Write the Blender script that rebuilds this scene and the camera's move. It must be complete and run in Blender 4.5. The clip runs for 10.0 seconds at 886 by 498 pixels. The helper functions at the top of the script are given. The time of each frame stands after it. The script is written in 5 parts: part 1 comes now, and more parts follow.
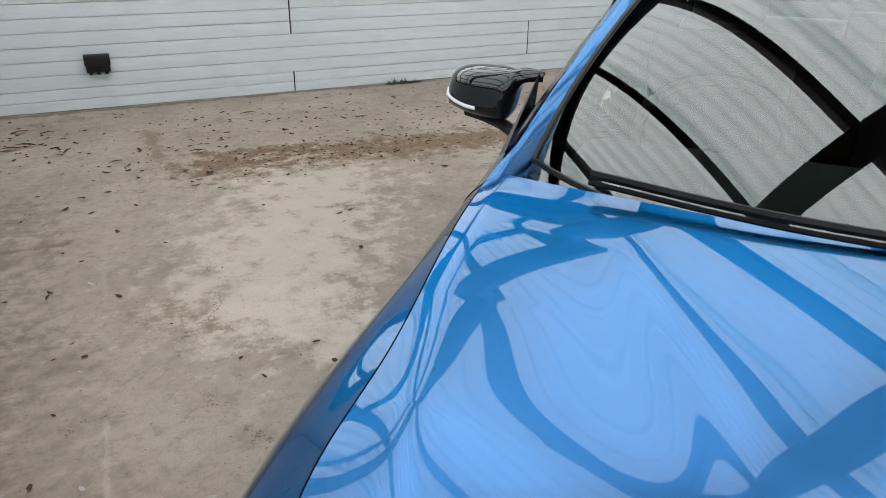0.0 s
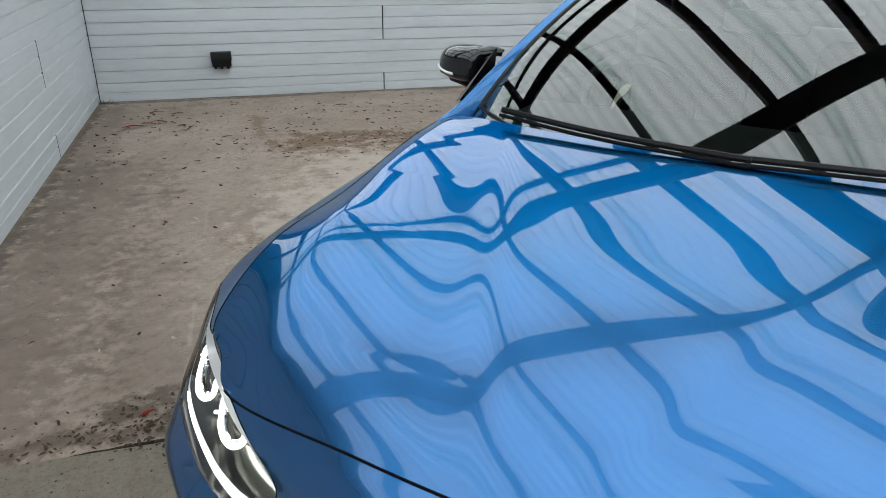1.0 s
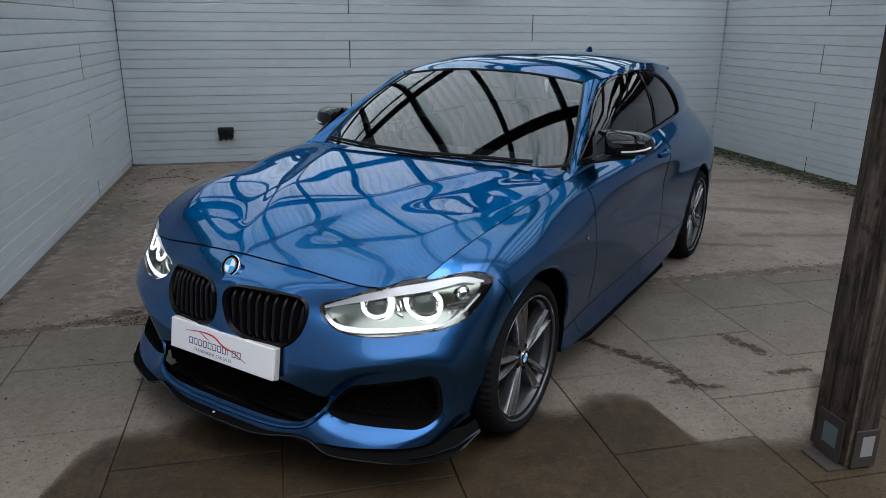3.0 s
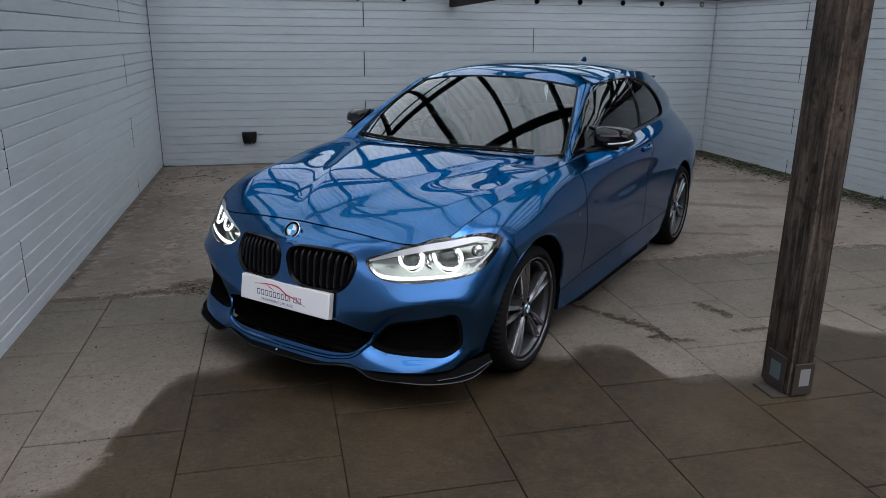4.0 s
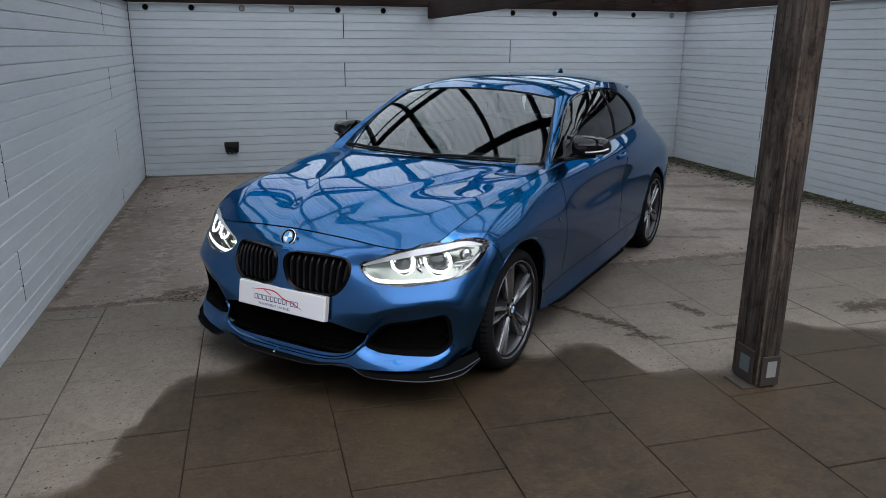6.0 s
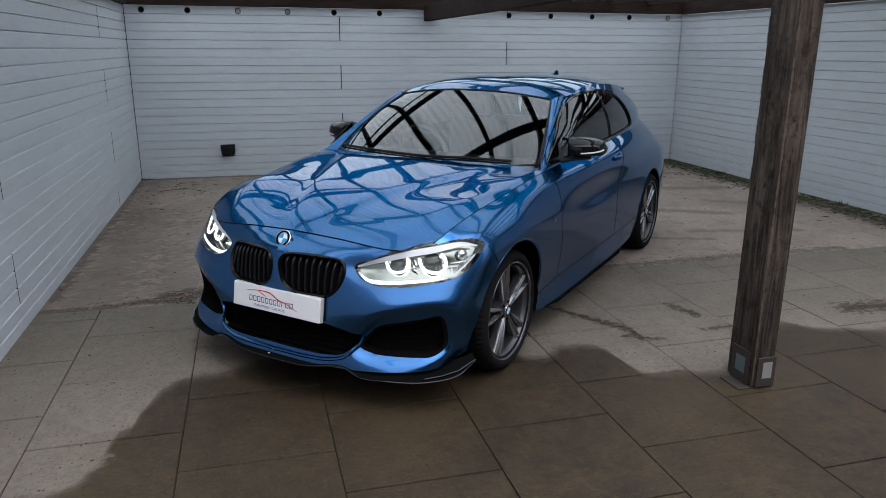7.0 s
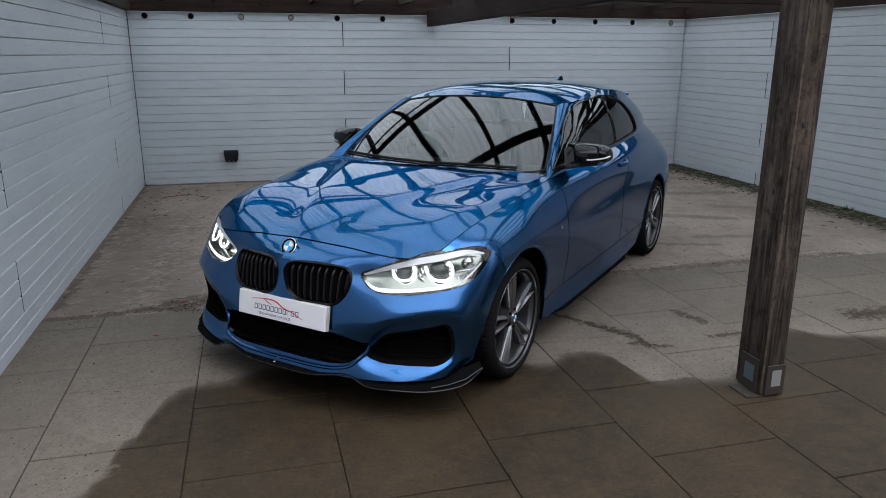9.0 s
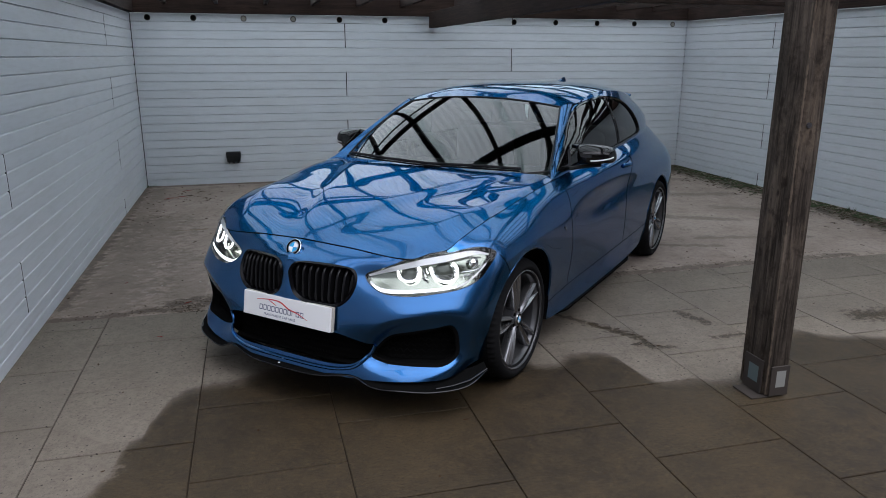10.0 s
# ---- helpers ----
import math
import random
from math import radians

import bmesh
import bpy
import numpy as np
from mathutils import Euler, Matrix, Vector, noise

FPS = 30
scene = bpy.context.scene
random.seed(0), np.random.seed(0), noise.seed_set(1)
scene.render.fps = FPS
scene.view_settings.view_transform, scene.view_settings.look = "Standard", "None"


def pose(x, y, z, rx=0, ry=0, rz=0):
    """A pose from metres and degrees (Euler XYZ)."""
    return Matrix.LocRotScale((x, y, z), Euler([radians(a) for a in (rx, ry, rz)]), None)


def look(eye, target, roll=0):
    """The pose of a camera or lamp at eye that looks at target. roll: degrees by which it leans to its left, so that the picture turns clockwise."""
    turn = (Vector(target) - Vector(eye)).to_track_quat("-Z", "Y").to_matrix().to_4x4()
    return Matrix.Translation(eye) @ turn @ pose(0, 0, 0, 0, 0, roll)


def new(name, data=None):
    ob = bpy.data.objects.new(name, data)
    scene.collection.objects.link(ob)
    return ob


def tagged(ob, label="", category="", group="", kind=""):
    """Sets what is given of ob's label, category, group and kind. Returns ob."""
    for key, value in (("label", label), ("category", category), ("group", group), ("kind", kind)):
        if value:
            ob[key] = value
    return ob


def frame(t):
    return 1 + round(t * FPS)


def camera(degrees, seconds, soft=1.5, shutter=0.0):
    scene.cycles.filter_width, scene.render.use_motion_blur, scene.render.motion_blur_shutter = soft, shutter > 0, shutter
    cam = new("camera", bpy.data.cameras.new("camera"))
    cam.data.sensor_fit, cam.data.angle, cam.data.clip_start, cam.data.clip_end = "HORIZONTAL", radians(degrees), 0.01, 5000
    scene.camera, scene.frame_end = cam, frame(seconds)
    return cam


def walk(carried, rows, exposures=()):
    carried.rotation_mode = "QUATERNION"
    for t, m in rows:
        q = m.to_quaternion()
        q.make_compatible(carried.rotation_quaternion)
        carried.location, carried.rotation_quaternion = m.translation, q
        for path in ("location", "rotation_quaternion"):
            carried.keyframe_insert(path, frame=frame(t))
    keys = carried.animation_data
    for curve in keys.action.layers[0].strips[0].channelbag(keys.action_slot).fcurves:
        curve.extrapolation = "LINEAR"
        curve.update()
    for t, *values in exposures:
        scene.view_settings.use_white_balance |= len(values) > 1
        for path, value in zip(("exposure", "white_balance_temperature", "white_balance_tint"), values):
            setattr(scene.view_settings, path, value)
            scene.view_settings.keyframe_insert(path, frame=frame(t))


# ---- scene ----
cam = camera(63.64, 10.0, soft=0.5)
# seconds, eye x y z, yaw, pitch, roll
ROWS = [
    (0.0, 0.529, 0.513, 1.463, -25.10, -25.82, 0.89),
    (0.5, 0.566, 0.159, 1.475, -16.74, -24.95, 1.19),
    (1.0, 0.627, -0.312, 1.482, -15.70, -24.52, 0.71),
    (1.5, 0.814, -0.852, 1.486, -13.71, -23.69, 0.54),
    (2.0, 0.911, -1.325, 1.487, -13.55, -23.60, 0.58),
    (2.5, 1.056, -1.782, 1.534, -13.18, -20.89, 0.47),
    (2.7, 1.065, -1.982, 1.573, -13.09, -18.84, 0.38),
    (3.8, 0.881, -2.800, 1.567, -13.03, -16.46, 0.40),
    (4.0, 0.818, -2.890, 1.577, -13.00, -16.50, 0.44),
    (4.5, 0.698, -3.009, 1.605, -13.16, -16.44, 0.46),
    (5.0, 0.696, -3.040, 1.613, -13.52, -16.22, 0.36),
    (5.5, 0.708, -3.048, 1.618, -14.39, -16.07, 0.30),
    (7.0, 0.732, -3.050, 1.604, -15.14, -15.65, 0.23),
    (7.5, 0.717, -3.046, 1.610, -15.15, -15.67, 0.23),
    (8.0, 0.716, -3.032, 1.609, -15.08, -15.48, 0.21),
    (8.5, 0.713, -3.027, 1.614, -15.04, -15.44, 0.13),
    (9.0, 0.717, -3.021, 1.614, -14.99, -15.31, 0.11),
    (9.5, 0.692, -3.014, 1.610, -14.93, -15.29, 0.11),
    (10.0, 0.698, -3.021, 1.613, -14.93, -15.20, 0.08),
]
# seconds, stops, white balance
EXPOSURES = [(0.0, 2.02, 6500, 11), (0.5, 1.98, 6500, 10), (1.0, 1.76, 6350, 10), (1.5, 1.68, 6300, 11), (2.0, 1.47, 6100, 11), (2.5, 1.14, 5950, 11), (3.8, 0.81, 5920, 14), (5.0, 0.91, 5920, 14), (7.0, 0.98, 5940, 14), (10.0, 0.97, 5930, 14)]
walk(cam, [(t, pose(x, y, z, 90 + pitch, 0, yaw) @ pose(0, 0, 0, 0, 0, roll)) for t, x, y, z, yaw, pitch, roll in ROWS], EXPOSURES)

# ---- world and light ----
world = bpy.data.worlds.new("overcast sky")
scene.world = world
world.use_nodes = True
wn = world.node_tree.nodes
sky = wn.new("ShaderNodeTexSky")
sky.sky_type, sky.sun_disc = "NISHITA", False
sky.sun_elevation, sky.sun_rotation = radians(68), radians(168)
sky.air_density, sky.dust_density, sky.ozone_density = 1.0, 4.0, 1.0
veil = wn.new("ShaderNodeHueSaturation")
veil.inputs["Saturation"].default_value = 0.22
world.node_tree.links.new(sky.outputs[0], veil.inputs["Color"])
world.node_tree.links.new(veil.outputs[0], wn["Background"].inputs["Color"])
wn["Background"].inputs["Strength"].default_value = 0.12
sun = new("sun", bpy.data.lights.new("sun", "SUN"))
sun.data.energy, sun.data.angle, sun.data.color = 1.0, radians(130), (1.0, 0.97, 0.93)
sun.matrix_world = look((0.8, -3.9, 9.9), (0, 0, 0))

# ---- materials ----


def material(name, color, rough=0.6, metal=0.0, **more):
    m = bpy.data.materials.new(name)
    m.use_nodes = True
    b = m.node_tree.nodes["Principled BSDF"]
    b.inputs["Base Color"].default_value = (*color, 1)
    b.inputs["Roughness"].default_value = rough
    b.inputs["Metallic"].default_value = metal
    for k, v in more.items():
        b.inputs[k.replace("_", " ")].default_value = v
    return m


def node(m, kind, **inputs):
    n = m.node_tree.nodes.new(kind)
    for k, v in inputs.items():
        n.inputs[k.replace("_", " ")].default_value = v
    return n


def link(m, a, b):
    m.node_tree.links.new(a, b)


def bsdf(m):
    return m.node_tree.nodes["Principled BSDF"]


def noise_tex(m, scale, detail=4.0, rough=0.55, coords="world", stretch=None, distortion=0.0):
    n = node(m, "ShaderNodeTexNoise", Scale=scale, Detail=detail, Roughness=rough, Distortion=distortion)
    if coords == "world":
        src = m.node_tree.nodes.new("ShaderNodeNewGeometry").outputs["Position"]
    else:
        src = m.node_tree.nodes.new("ShaderNodeTexCoord").outputs["Object"]
    if stretch:
        mp = node(m, "ShaderNodeMapping", Scale=stretch)
        link(m, src, mp.inputs["Vector"])
        src = mp.outputs[0]
    link(m, src, n.inputs["Vector"])
    return n.outputs["Fac"]


def ramp(m, fac, stops):
    r = m.node_tree.nodes.new("ShaderNodeValToRGB")
    e = r.color_ramp.elements
    while len(e) < len(stops):
        e.new(0.5)
    for el, (p, c) in zip(e, stops):
        el.position, el.color = p, (c, c, c, 1) if isinstance(c, (int, float)) else (*c, 1)
    link(m, fac, r.inputs[0])
    return r.outputs[0]


def mix(m, fac, a, b, mode="MIX"):
    n = m.node_tree.nodes.new("ShaderNodeMix")
    n.data_type, n.blend_type = "RGBA", mode
    for sock, v in ((n.inputs[0], fac), (n.inputs[6], a), (n.inputs[7], b)):
        if isinstance(v, (int, float)):
            sock.default_value = v
        elif isinstance(v, tuple):
            sock.default_value = (*v, 1)
        else:
            link(m, v, sock)
    return n.outputs[2]


def math_node(m, op, a, b=0.0):
    n = m.node_tree.nodes.new("ShaderNodeMath")
    n.operation = op
    for sock, v in zip(n.inputs, (a, b)):
        if isinstance(v, (int, float)):
            sock.default_value = v
        else:
            link(m, v, sock)
    return n.outputs[0]


def bump(m, height, strength=0.3, distance=0.01):
    n = node(m, "ShaderNodeBump", Strength=strength, Distance=distance)
    link(m, height, n.inputs["Height"])
    link(m, n.outputs[0], bsdf(m).inputs["Normal"])


def make_paint():
    m = material("blue metallic paint", (0.02, 0.10, 0.28), 0.25, 1.0, Coat_Weight=1.0, Coat_Roughness=0.008, Coat_IOR=1.40, Specular_Tint=(0.07, 0.40, 0.58, 1))
    flake = noise_tex(m, 2600, 1, coords="object")
    big = noise_tex(m, 3, 2, coords="object")
    c = mix(m, ramp(m, flake, [(0.4, 0.0), (0.62, 1.0)]), (0.026, 0.107, 0.272), (0.037, 0.150, 0.370))
    link(m, mix(m, ramp(m, big, [(0.35, 0.0), (0.7, 0.25)]), c, (0.019, 0.088, 0.226)), bsdf(m).inputs["Base Color"])
    return m


def make_cladding():
    m = material("white pvc cladding", (0.80, 0.81, 0.82), 0.42)
    dirt = noise_tex(m, 1.3, 5, 0.6, stretch=(1, 1, 0.35))
    fine = noise_tex(m, 45, 3, 0.6, stretch=(0.1, 0.1, 1))
    c = mix(m, ramp(m, dirt, [(0.45, 0.0), (0.75, 0.22)]), (0.61, 0.637, 0.675), (0.46, 0.475, 0.495))
    info = m.node_tree.nodes.new("ShaderNodeObjectInfo")
    c = mix(m, math_node(m, "MULTIPLY", info.outputs["Random"], 0.10), c, (0.48, 0.50, 0.52))
    link(m, mix(m, ramp(m, fine, [(0.45, 0.0), (0.75, 0.30)]), c, (0.40, 0.41, 0.41)), bsdf(m).inputs["Base Color"])
    bump(m, fine, 0.06, 0.004)
    return m


def wet_mask(m):
    """Where rain has run in from the open side: wet below a wavering line across the yard."""
    geo = m.node_tree.nodes.new("ShaderNodeNewGeometry")
    sep = m.node_tree.nodes.new("ShaderNodeSeparateXYZ")
    link(m, geo.outputs["Position"], sep.inputs[0])
    curve = m.node_tree.nodes.new("ShaderNodeFloatCurve")
    # the border's places, x and y
    pts = [((x + 0.6) / 6.0, y / 2.0 + 0.5) for x, y in ((-0.6, -0.9), (-0.2, -0.46), (-0.06, -0.45), (0.05, -0.32), (0.1, -0.06), (0.155, 0.0), (0.175, 0.13), (0.21, 0.26), (0.28, 0.385), (0.4, 0.465), (0.52, 0.445), (0.66, 0.54), (1.5, 0.6), (2.0, 0.36), (2.2, 0.22), (2.28, 0.3), (2.38, 0.345), (2.5, 0.31), (2.56, 0.24), (2.58, 0.05), (2.65, -0.09), (2.8, -0.12), (3.02, -0.15), (3.25, 0.08), (3.5, 0.3), (3.8, 0.355), (3.92, 0.235), (4.1, 0.16), (4.3, 0.1), (5.4, 0.05))]
    cp = curve.mapping.curves[0].points
    while len(cp) < len(pts):
        cp.new(0.5, 0.5)
    for p, (a, b) in zip(cp, pts):
        p.location = (a, b)
    curve.mapping.update()
    # x from -0.6 to 5.4 goes to 0..1; the line's y is (value - 0.5) * 2
    u = math_node(m, "DIVIDE", math_node(m, "ADD", sep.outputs["X"], 0.6), 6.0)
    link(m, u, curve.inputs["Value"])
    line = math_node(m, "MULTIPLY", math_node(m, "SUBTRACT", curve.outputs[0], 0.5), 2.0)
    wob = math_node(m, "MULTIPLY", math_node(m, "SUBTRACT", noise_tex(m, 6.5, 7, 0.72), 0.5), 0.22)
    info = m.node_tree.nodes.new("ShaderNodeObjectInfo")
    wob = math_node(m, "ADD", wob, math_node(m, "MULTIPLY", math_node(m, "SUBTRACT", info.outputs["Random"], 0.5), 0.03))
    d = math_node(m, "ADD", math_node(m, "SUBTRACT", line, sep.outputs["Y"]), wob)
    return ramp(m, math_node(m, "ADD", math_node(m, "MULTIPLY", d, 7.0), 0.5), [(0.10, 0.0), (0.45, 0.70), (0.90, 1.0)])


def streak(m, a, b, wide, rough=0.6, scale=9.0):
    """A mark along the ground from a to b with an uneven border."""
    geo = m.node_tree.nodes.new("ShaderNodeNewGeometry")
    flat = m.node_tree.nodes.new("ShaderNodeVectorMath")
    flat.operation = "MULTIPLY"
    flat.inputs[1].default_value = (1, 1, 0)
    link(m, geo.outputs["Position"], flat.inputs[0])
    d = m.node_tree.nodes.new("ShaderNodeVectorMath")
    d.operation = "SUBTRACT"
    d.inputs[1].default_value = (a[0], a[1], 0)
    link(m, flat.outputs[0], d.inputs[0])
    L = math.hypot(b[0] - a[0], b[1] - a[1])
    way = ((b[0] - a[0]) / L, (b[1] - a[1]) / L, 0)
    along = m.node_tree.nodes.new("ShaderNodeVectorMath")
    along.operation = "DOT_PRODUCT"
    along.inputs[1].default_value = way
    link(m, d.outputs[0], along.inputs[0])
    t = math_node(m, "MINIMUM", math_node(m, "MAXIMUM", along.outputs["Value"], 0.0), L)
    foot = m.node_tree.nodes.new("ShaderNodeVectorMath")
    foot.operation = "SCALE"
    foot.inputs[0].default_value = way
    link(m, t, foot.inputs["Scale"])
    off = m.node_tree.nodes.new("ShaderNodeVectorMath")
    off.operation = "DISTANCE"
    link(m, d.outputs[0], off.inputs[0])
    link(m, foot.outputs[0], off.inputs[1])
    wob = math_node(m, "MULTIPLY", math_node(m, "SUBTRACT", noise_tex(m, scale * 1.6, 6, rough), 0.5), wide * 4.5)
    s = math_node(m, "DIVIDE", math_node(m, "ADD", off.outputs["Value"], wob), wide)
    return ramp(m, s, [(0.35, 1.0), (1.15, 0.0)])


def make_slab_stone():
    m = material("concrete paving", (0.24, 0.225, 0.20), 0.8, Specular_IOR_Level=0.25)
    info = m.node_tree.nodes.new("ShaderNodeObjectInfo")
    grain = noise_tex(m, 150, 3, 0.7)
    blot = noise_tex(m, 2.4, 5, 0.6)
    patch = noise_tex(m, 11, 6, 0.7)
    mottle = noise_tex(m, 32, 5, 0.75)
    crumb = noise_tex(m, 75, 3, 0.7)
    fleck = noise_tex(m, 115, 2, 0.6)
    pit = node(m, "ShaderNodeTexVoronoi", Scale=26.0, Randomness=1.0)
    link(m, m.node_tree.nodes.new("ShaderNodeNewGeometry").outputs["Position"], pit.inputs["Vector"])
    # dark pits of uneven size, here and there
    hole = math_node(m, "LESS_THAN", math_node(m, "ADD", pit.outputs["Distance"], math_node(m, "MULTIPLY", patch, 0.55)), 0.372)
    c = mix(m, ramp(m, blot, [(0.35, 0.0), (0.7, 0.7)]), (0.230, 0.212, 0.184), (0.155, 0.138, 0.114))
    c = mix(m, ramp(m, patch, [(0.46, 0.0), (0.72, 0.5)]), c, (0.108, 0.094, 0.074))
    c = mix(m, ramp(m, mottle, [(0.48, 0.0), (0.70, 0.62)]), c, (0.095, 0.081, 0.062))
    c = mix(m, ramp(m, crumb, [(0.30, 0.75), (0.43, 0.0)]), c, (0.050, 0.042, 0.032))
    c = mix(m, ramp(m, crumb, [(0.60, 0.0), (0.70, 0.5)]), c, (0.31, 0.29, 0.25))
    c = mix(m, ramp(m, fleck, [(0.27, 0.7), (0.36, 0.0)]), c, (0.045, 0.038, 0.030))
    c = mix(m, ramp(m, grain, [(0.3, 0.0), (0.75, 0.5)]), c, (0.105, 0.094, 0.078))
    c = mix(m, math_node(m, "MULTIPLY", info.outputs["Random"], 0.35), c, (0.135, 0.126, 0.112))
    wet = wet_mask(m)
    for a, e, w in (((2.50, 1.0), (2.66, .76), .030), ((2.66, .76), (2.83, .50), .050), ((2.76, .40), (2.96, .30), .028), ((3.31, .80), (3.37, .61), .045), ((3.27, .375), (3.47, .385), .030), ((4.40, .46), (4.78, .44), .11), ((2.83, .50), (2.84, .33), .030)):
        wet = math_node(m, "MAXIMUM", wet, streak(m, a, e, w, scale=16))
    # half-dry mottled spots by the wall
    for a, e, k in (((-.20, -.16), (.03, -.23), .085), ((-.25, -.40), (-.10, -.34), .05)):
        wet = math_node(m, "MULTIPLY", wet, math_node(m, "SUBTRACT", 1.0, math_node(m, "MULTIPLY", streak(m, a, e, k, 0.75, 14), 0.75)))
    w = mix(m, ramp(m, blot, [(0.32, 0.0), (0.68, 1.0)]), (0.070, 0.052, 0.030), (0.036, 0.027, 0.016))
    w = mix(m, ramp(m, patch, [(0.42, 0.0), (0.64, 0.85)]), w, (0.020, 0.015, 0.010))
    w = mix(m, ramp(m, noise_tex(m, 1.1, 3, 0.55), [(0.44, 0.0), (0.70, 0.5)]), w, (0.092, 0.071, 0.043))
    w = mix(m, ramp(m, mottle, [(0.52, 0.0), (0.70, 0.7)]), w, (0.110, 0.082, 0.048))
    w = mix(m, ramp(m, crumb, [(0.32, 0.8), (0.46, 0.0)]), w, (0.012, 0.009, 0.006))
    w = mix(m, ramp(m, crumb, [(0.60, 0.0), (0.70, 0.5)]), w, (0.120, 0.098, 0.064))
    w = mix(m, ramp(m, fleck, [(0.30, 0.9), (0.39, 0.0)]), w, (0.008, 0.007, 0.005))
    w = mix(m, ramp(m, fleck, [(0.70, 0.0), (0.78, 0.6)]), w, (0.19, 0.165, 0.12))
    w = mix(m, 1.0, w, (0.70, 0.64, 0.53), "MULTIPLY")
    c = mix(m, 1.0, c, (0.96, 0.895, 0.835), "MULTIPLY")
    base = mix(m, wet, c, w)
    base = mix(m, math_node(m, "MULTIPLY", hole, 0.8), base, (0.012, 0.010, 0.008))
    link(m, base, bsdf(m).inputs["Base Color"])
    link(m, math_node(m, "SUBTRACT", 0.85, math_node(m, "MULTIPLY", wet, 0.26)), bsdf(m).inputs["Roughness"])
    h = math_node(m, "ADD", grain, math_node(m, "ADD", math_node(m, "MULTIPLY", mottle, 0.6), math_node(m, "MULTIPLY", hole, -0.8)))
    bump(m, h, 0.55, 0.006)
    return m


def make_screed():
    m = material("old concrete", (0.27, 0.25, 0.22), 0.85)
    big = noise_tex(m, 0.8, 6, 0.62)
    mid = noise_tex(m, 4.0, 7, 0.70, distortion=0.3)
    small = noise_tex(m, 22, 6, 0.70)
    grain = noise_tex(m, 150, 3, 0.7)
    speck = noise_tex(m, 60, 2, 0.5)
    c = mix(m, ramp(m, big, [(0.35, 0.0), (0.68, 1.0)]), (0.39, 0.345, 0.285), (0.26, 0.222, 0.175))
    c = mix(m, ramp(m, mid, [(0.50, 0.0), (0.70, 0.70)]), c, (0.185, 0.155, 0.118))
    c = mix(m, ramp(m, mid, [(0.30, 0.55), (0.42, 0.0)]), c, (0.47, 0.44, 0.39))
    c = mix(m, ramp(m, small, [(0.48, 0.0), (0.72, 0.60)]), c, (0.16, 0.135, 0.10))
    for a, e, w, k in (((1.0, 4.85), (3.0, 4.75), .30, 0.9), ((1.0, 5.1), (1.6, 5.0), .10, 0.75), ((-.05, 4.0), (.22, 4.0), .035, 0.7), ((.55, 3.15), (.75, 3.0), .13, 0.55), ((.70, 5.75), (.72, 5.2), .06, 0.6)):
        s = streak(m, a, e, w, 0.7, 6.0)
        c = mix(m, math_node(m, "MULTIPLY", s, k), c, (0.15, 0.092, 0.048))
    # darker bands along the left side, the wall feet and the paving edge
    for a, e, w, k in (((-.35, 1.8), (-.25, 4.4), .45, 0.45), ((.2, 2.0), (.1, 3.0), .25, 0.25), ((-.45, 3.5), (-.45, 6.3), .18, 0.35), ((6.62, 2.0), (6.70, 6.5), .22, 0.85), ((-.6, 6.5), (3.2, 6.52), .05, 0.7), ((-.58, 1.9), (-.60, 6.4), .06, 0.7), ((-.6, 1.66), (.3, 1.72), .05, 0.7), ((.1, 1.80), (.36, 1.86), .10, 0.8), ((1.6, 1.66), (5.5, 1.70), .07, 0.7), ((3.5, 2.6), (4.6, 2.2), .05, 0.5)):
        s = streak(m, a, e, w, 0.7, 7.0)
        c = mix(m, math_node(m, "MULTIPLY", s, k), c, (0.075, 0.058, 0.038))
    for a, e, w, k in (((.335, 2.55), (.325, 2.2), .012, 0.30), ((.33, 2.1), (.32, 1.95), .010, 0.25), ((.36, 3.6), (.355, 3.3), .012, 0.15)):
        s = streak(m, a, e, w, 0.7, 20.0)
        c = mix(m, math_node(m, "MULTIPLY", s, k), c, (0.50, 0.47, 0.41))
    # paler patches in the middle of the floor
    for a, e, w, k in (((1.0, 3.2), (1.5, 4.3), .55, 0.6), ((.95, 3.0), (1.15, 2.7), .25, 0.55)):
        s = streak(m, a, e, w, 0.7, 5.0)
        c = mix(m, math_node(m, "MULTIPLY", s, k), c, (0.56, 0.51, 0.44))
    for a, e, w, k in (((4.2, 3.6), (5.4, 3.1), .10, .6), ((4.8, 4.6), (6.2, 4.3), .13, .6), ((4.6, 2.5), (5.6, 2.3), .07, .6), ((5.6, 3.7), (6.4, 3.2), .10, .5), ((5.2, 5.5), (6.3, 5.4), .12, .55)):
        s = streak(m, a, e, w, 0.75, 5.0)
        c = mix(m, math_node(m, "MULTIPLY", s, k), c, (0.11, 0.088, 0.066))
    crack = node(m, "ShaderNodeTexVoronoi", Scale=0.62, Randomness=1.0)
    crack.feature = "DISTANCE_TO_EDGE"
    warp = m.node_tree.nodes.new("ShaderNodeVectorMath")
    warp.operation = "ADD"
    jag = node(m, "ShaderNodeTexNoise", Scale=3.0, Detail=6.0, Roughness=0.7)
    where = m.node_tree.nodes.new("ShaderNodeNewGeometry")
    link(m, where.outputs["Position"], jag.inputs["Vector"])
    link(m, where.outputs["Position"], warp.inputs[0])
    link(m, jag.outputs["Color"], warp.inputs[1])
    link(m, warp.outputs[0], crack.inputs["Vector"])
    gape = math_node(m, "MULTIPLY", math_node(m, "LESS_THAN", crack.outputs["Distance"], 0.0035), ramp(m, mid, [(0.46, 0.0), (0.58, 0.7)]))
    c = mix(m, gape, c, (0.05, 0.04, 0.03))
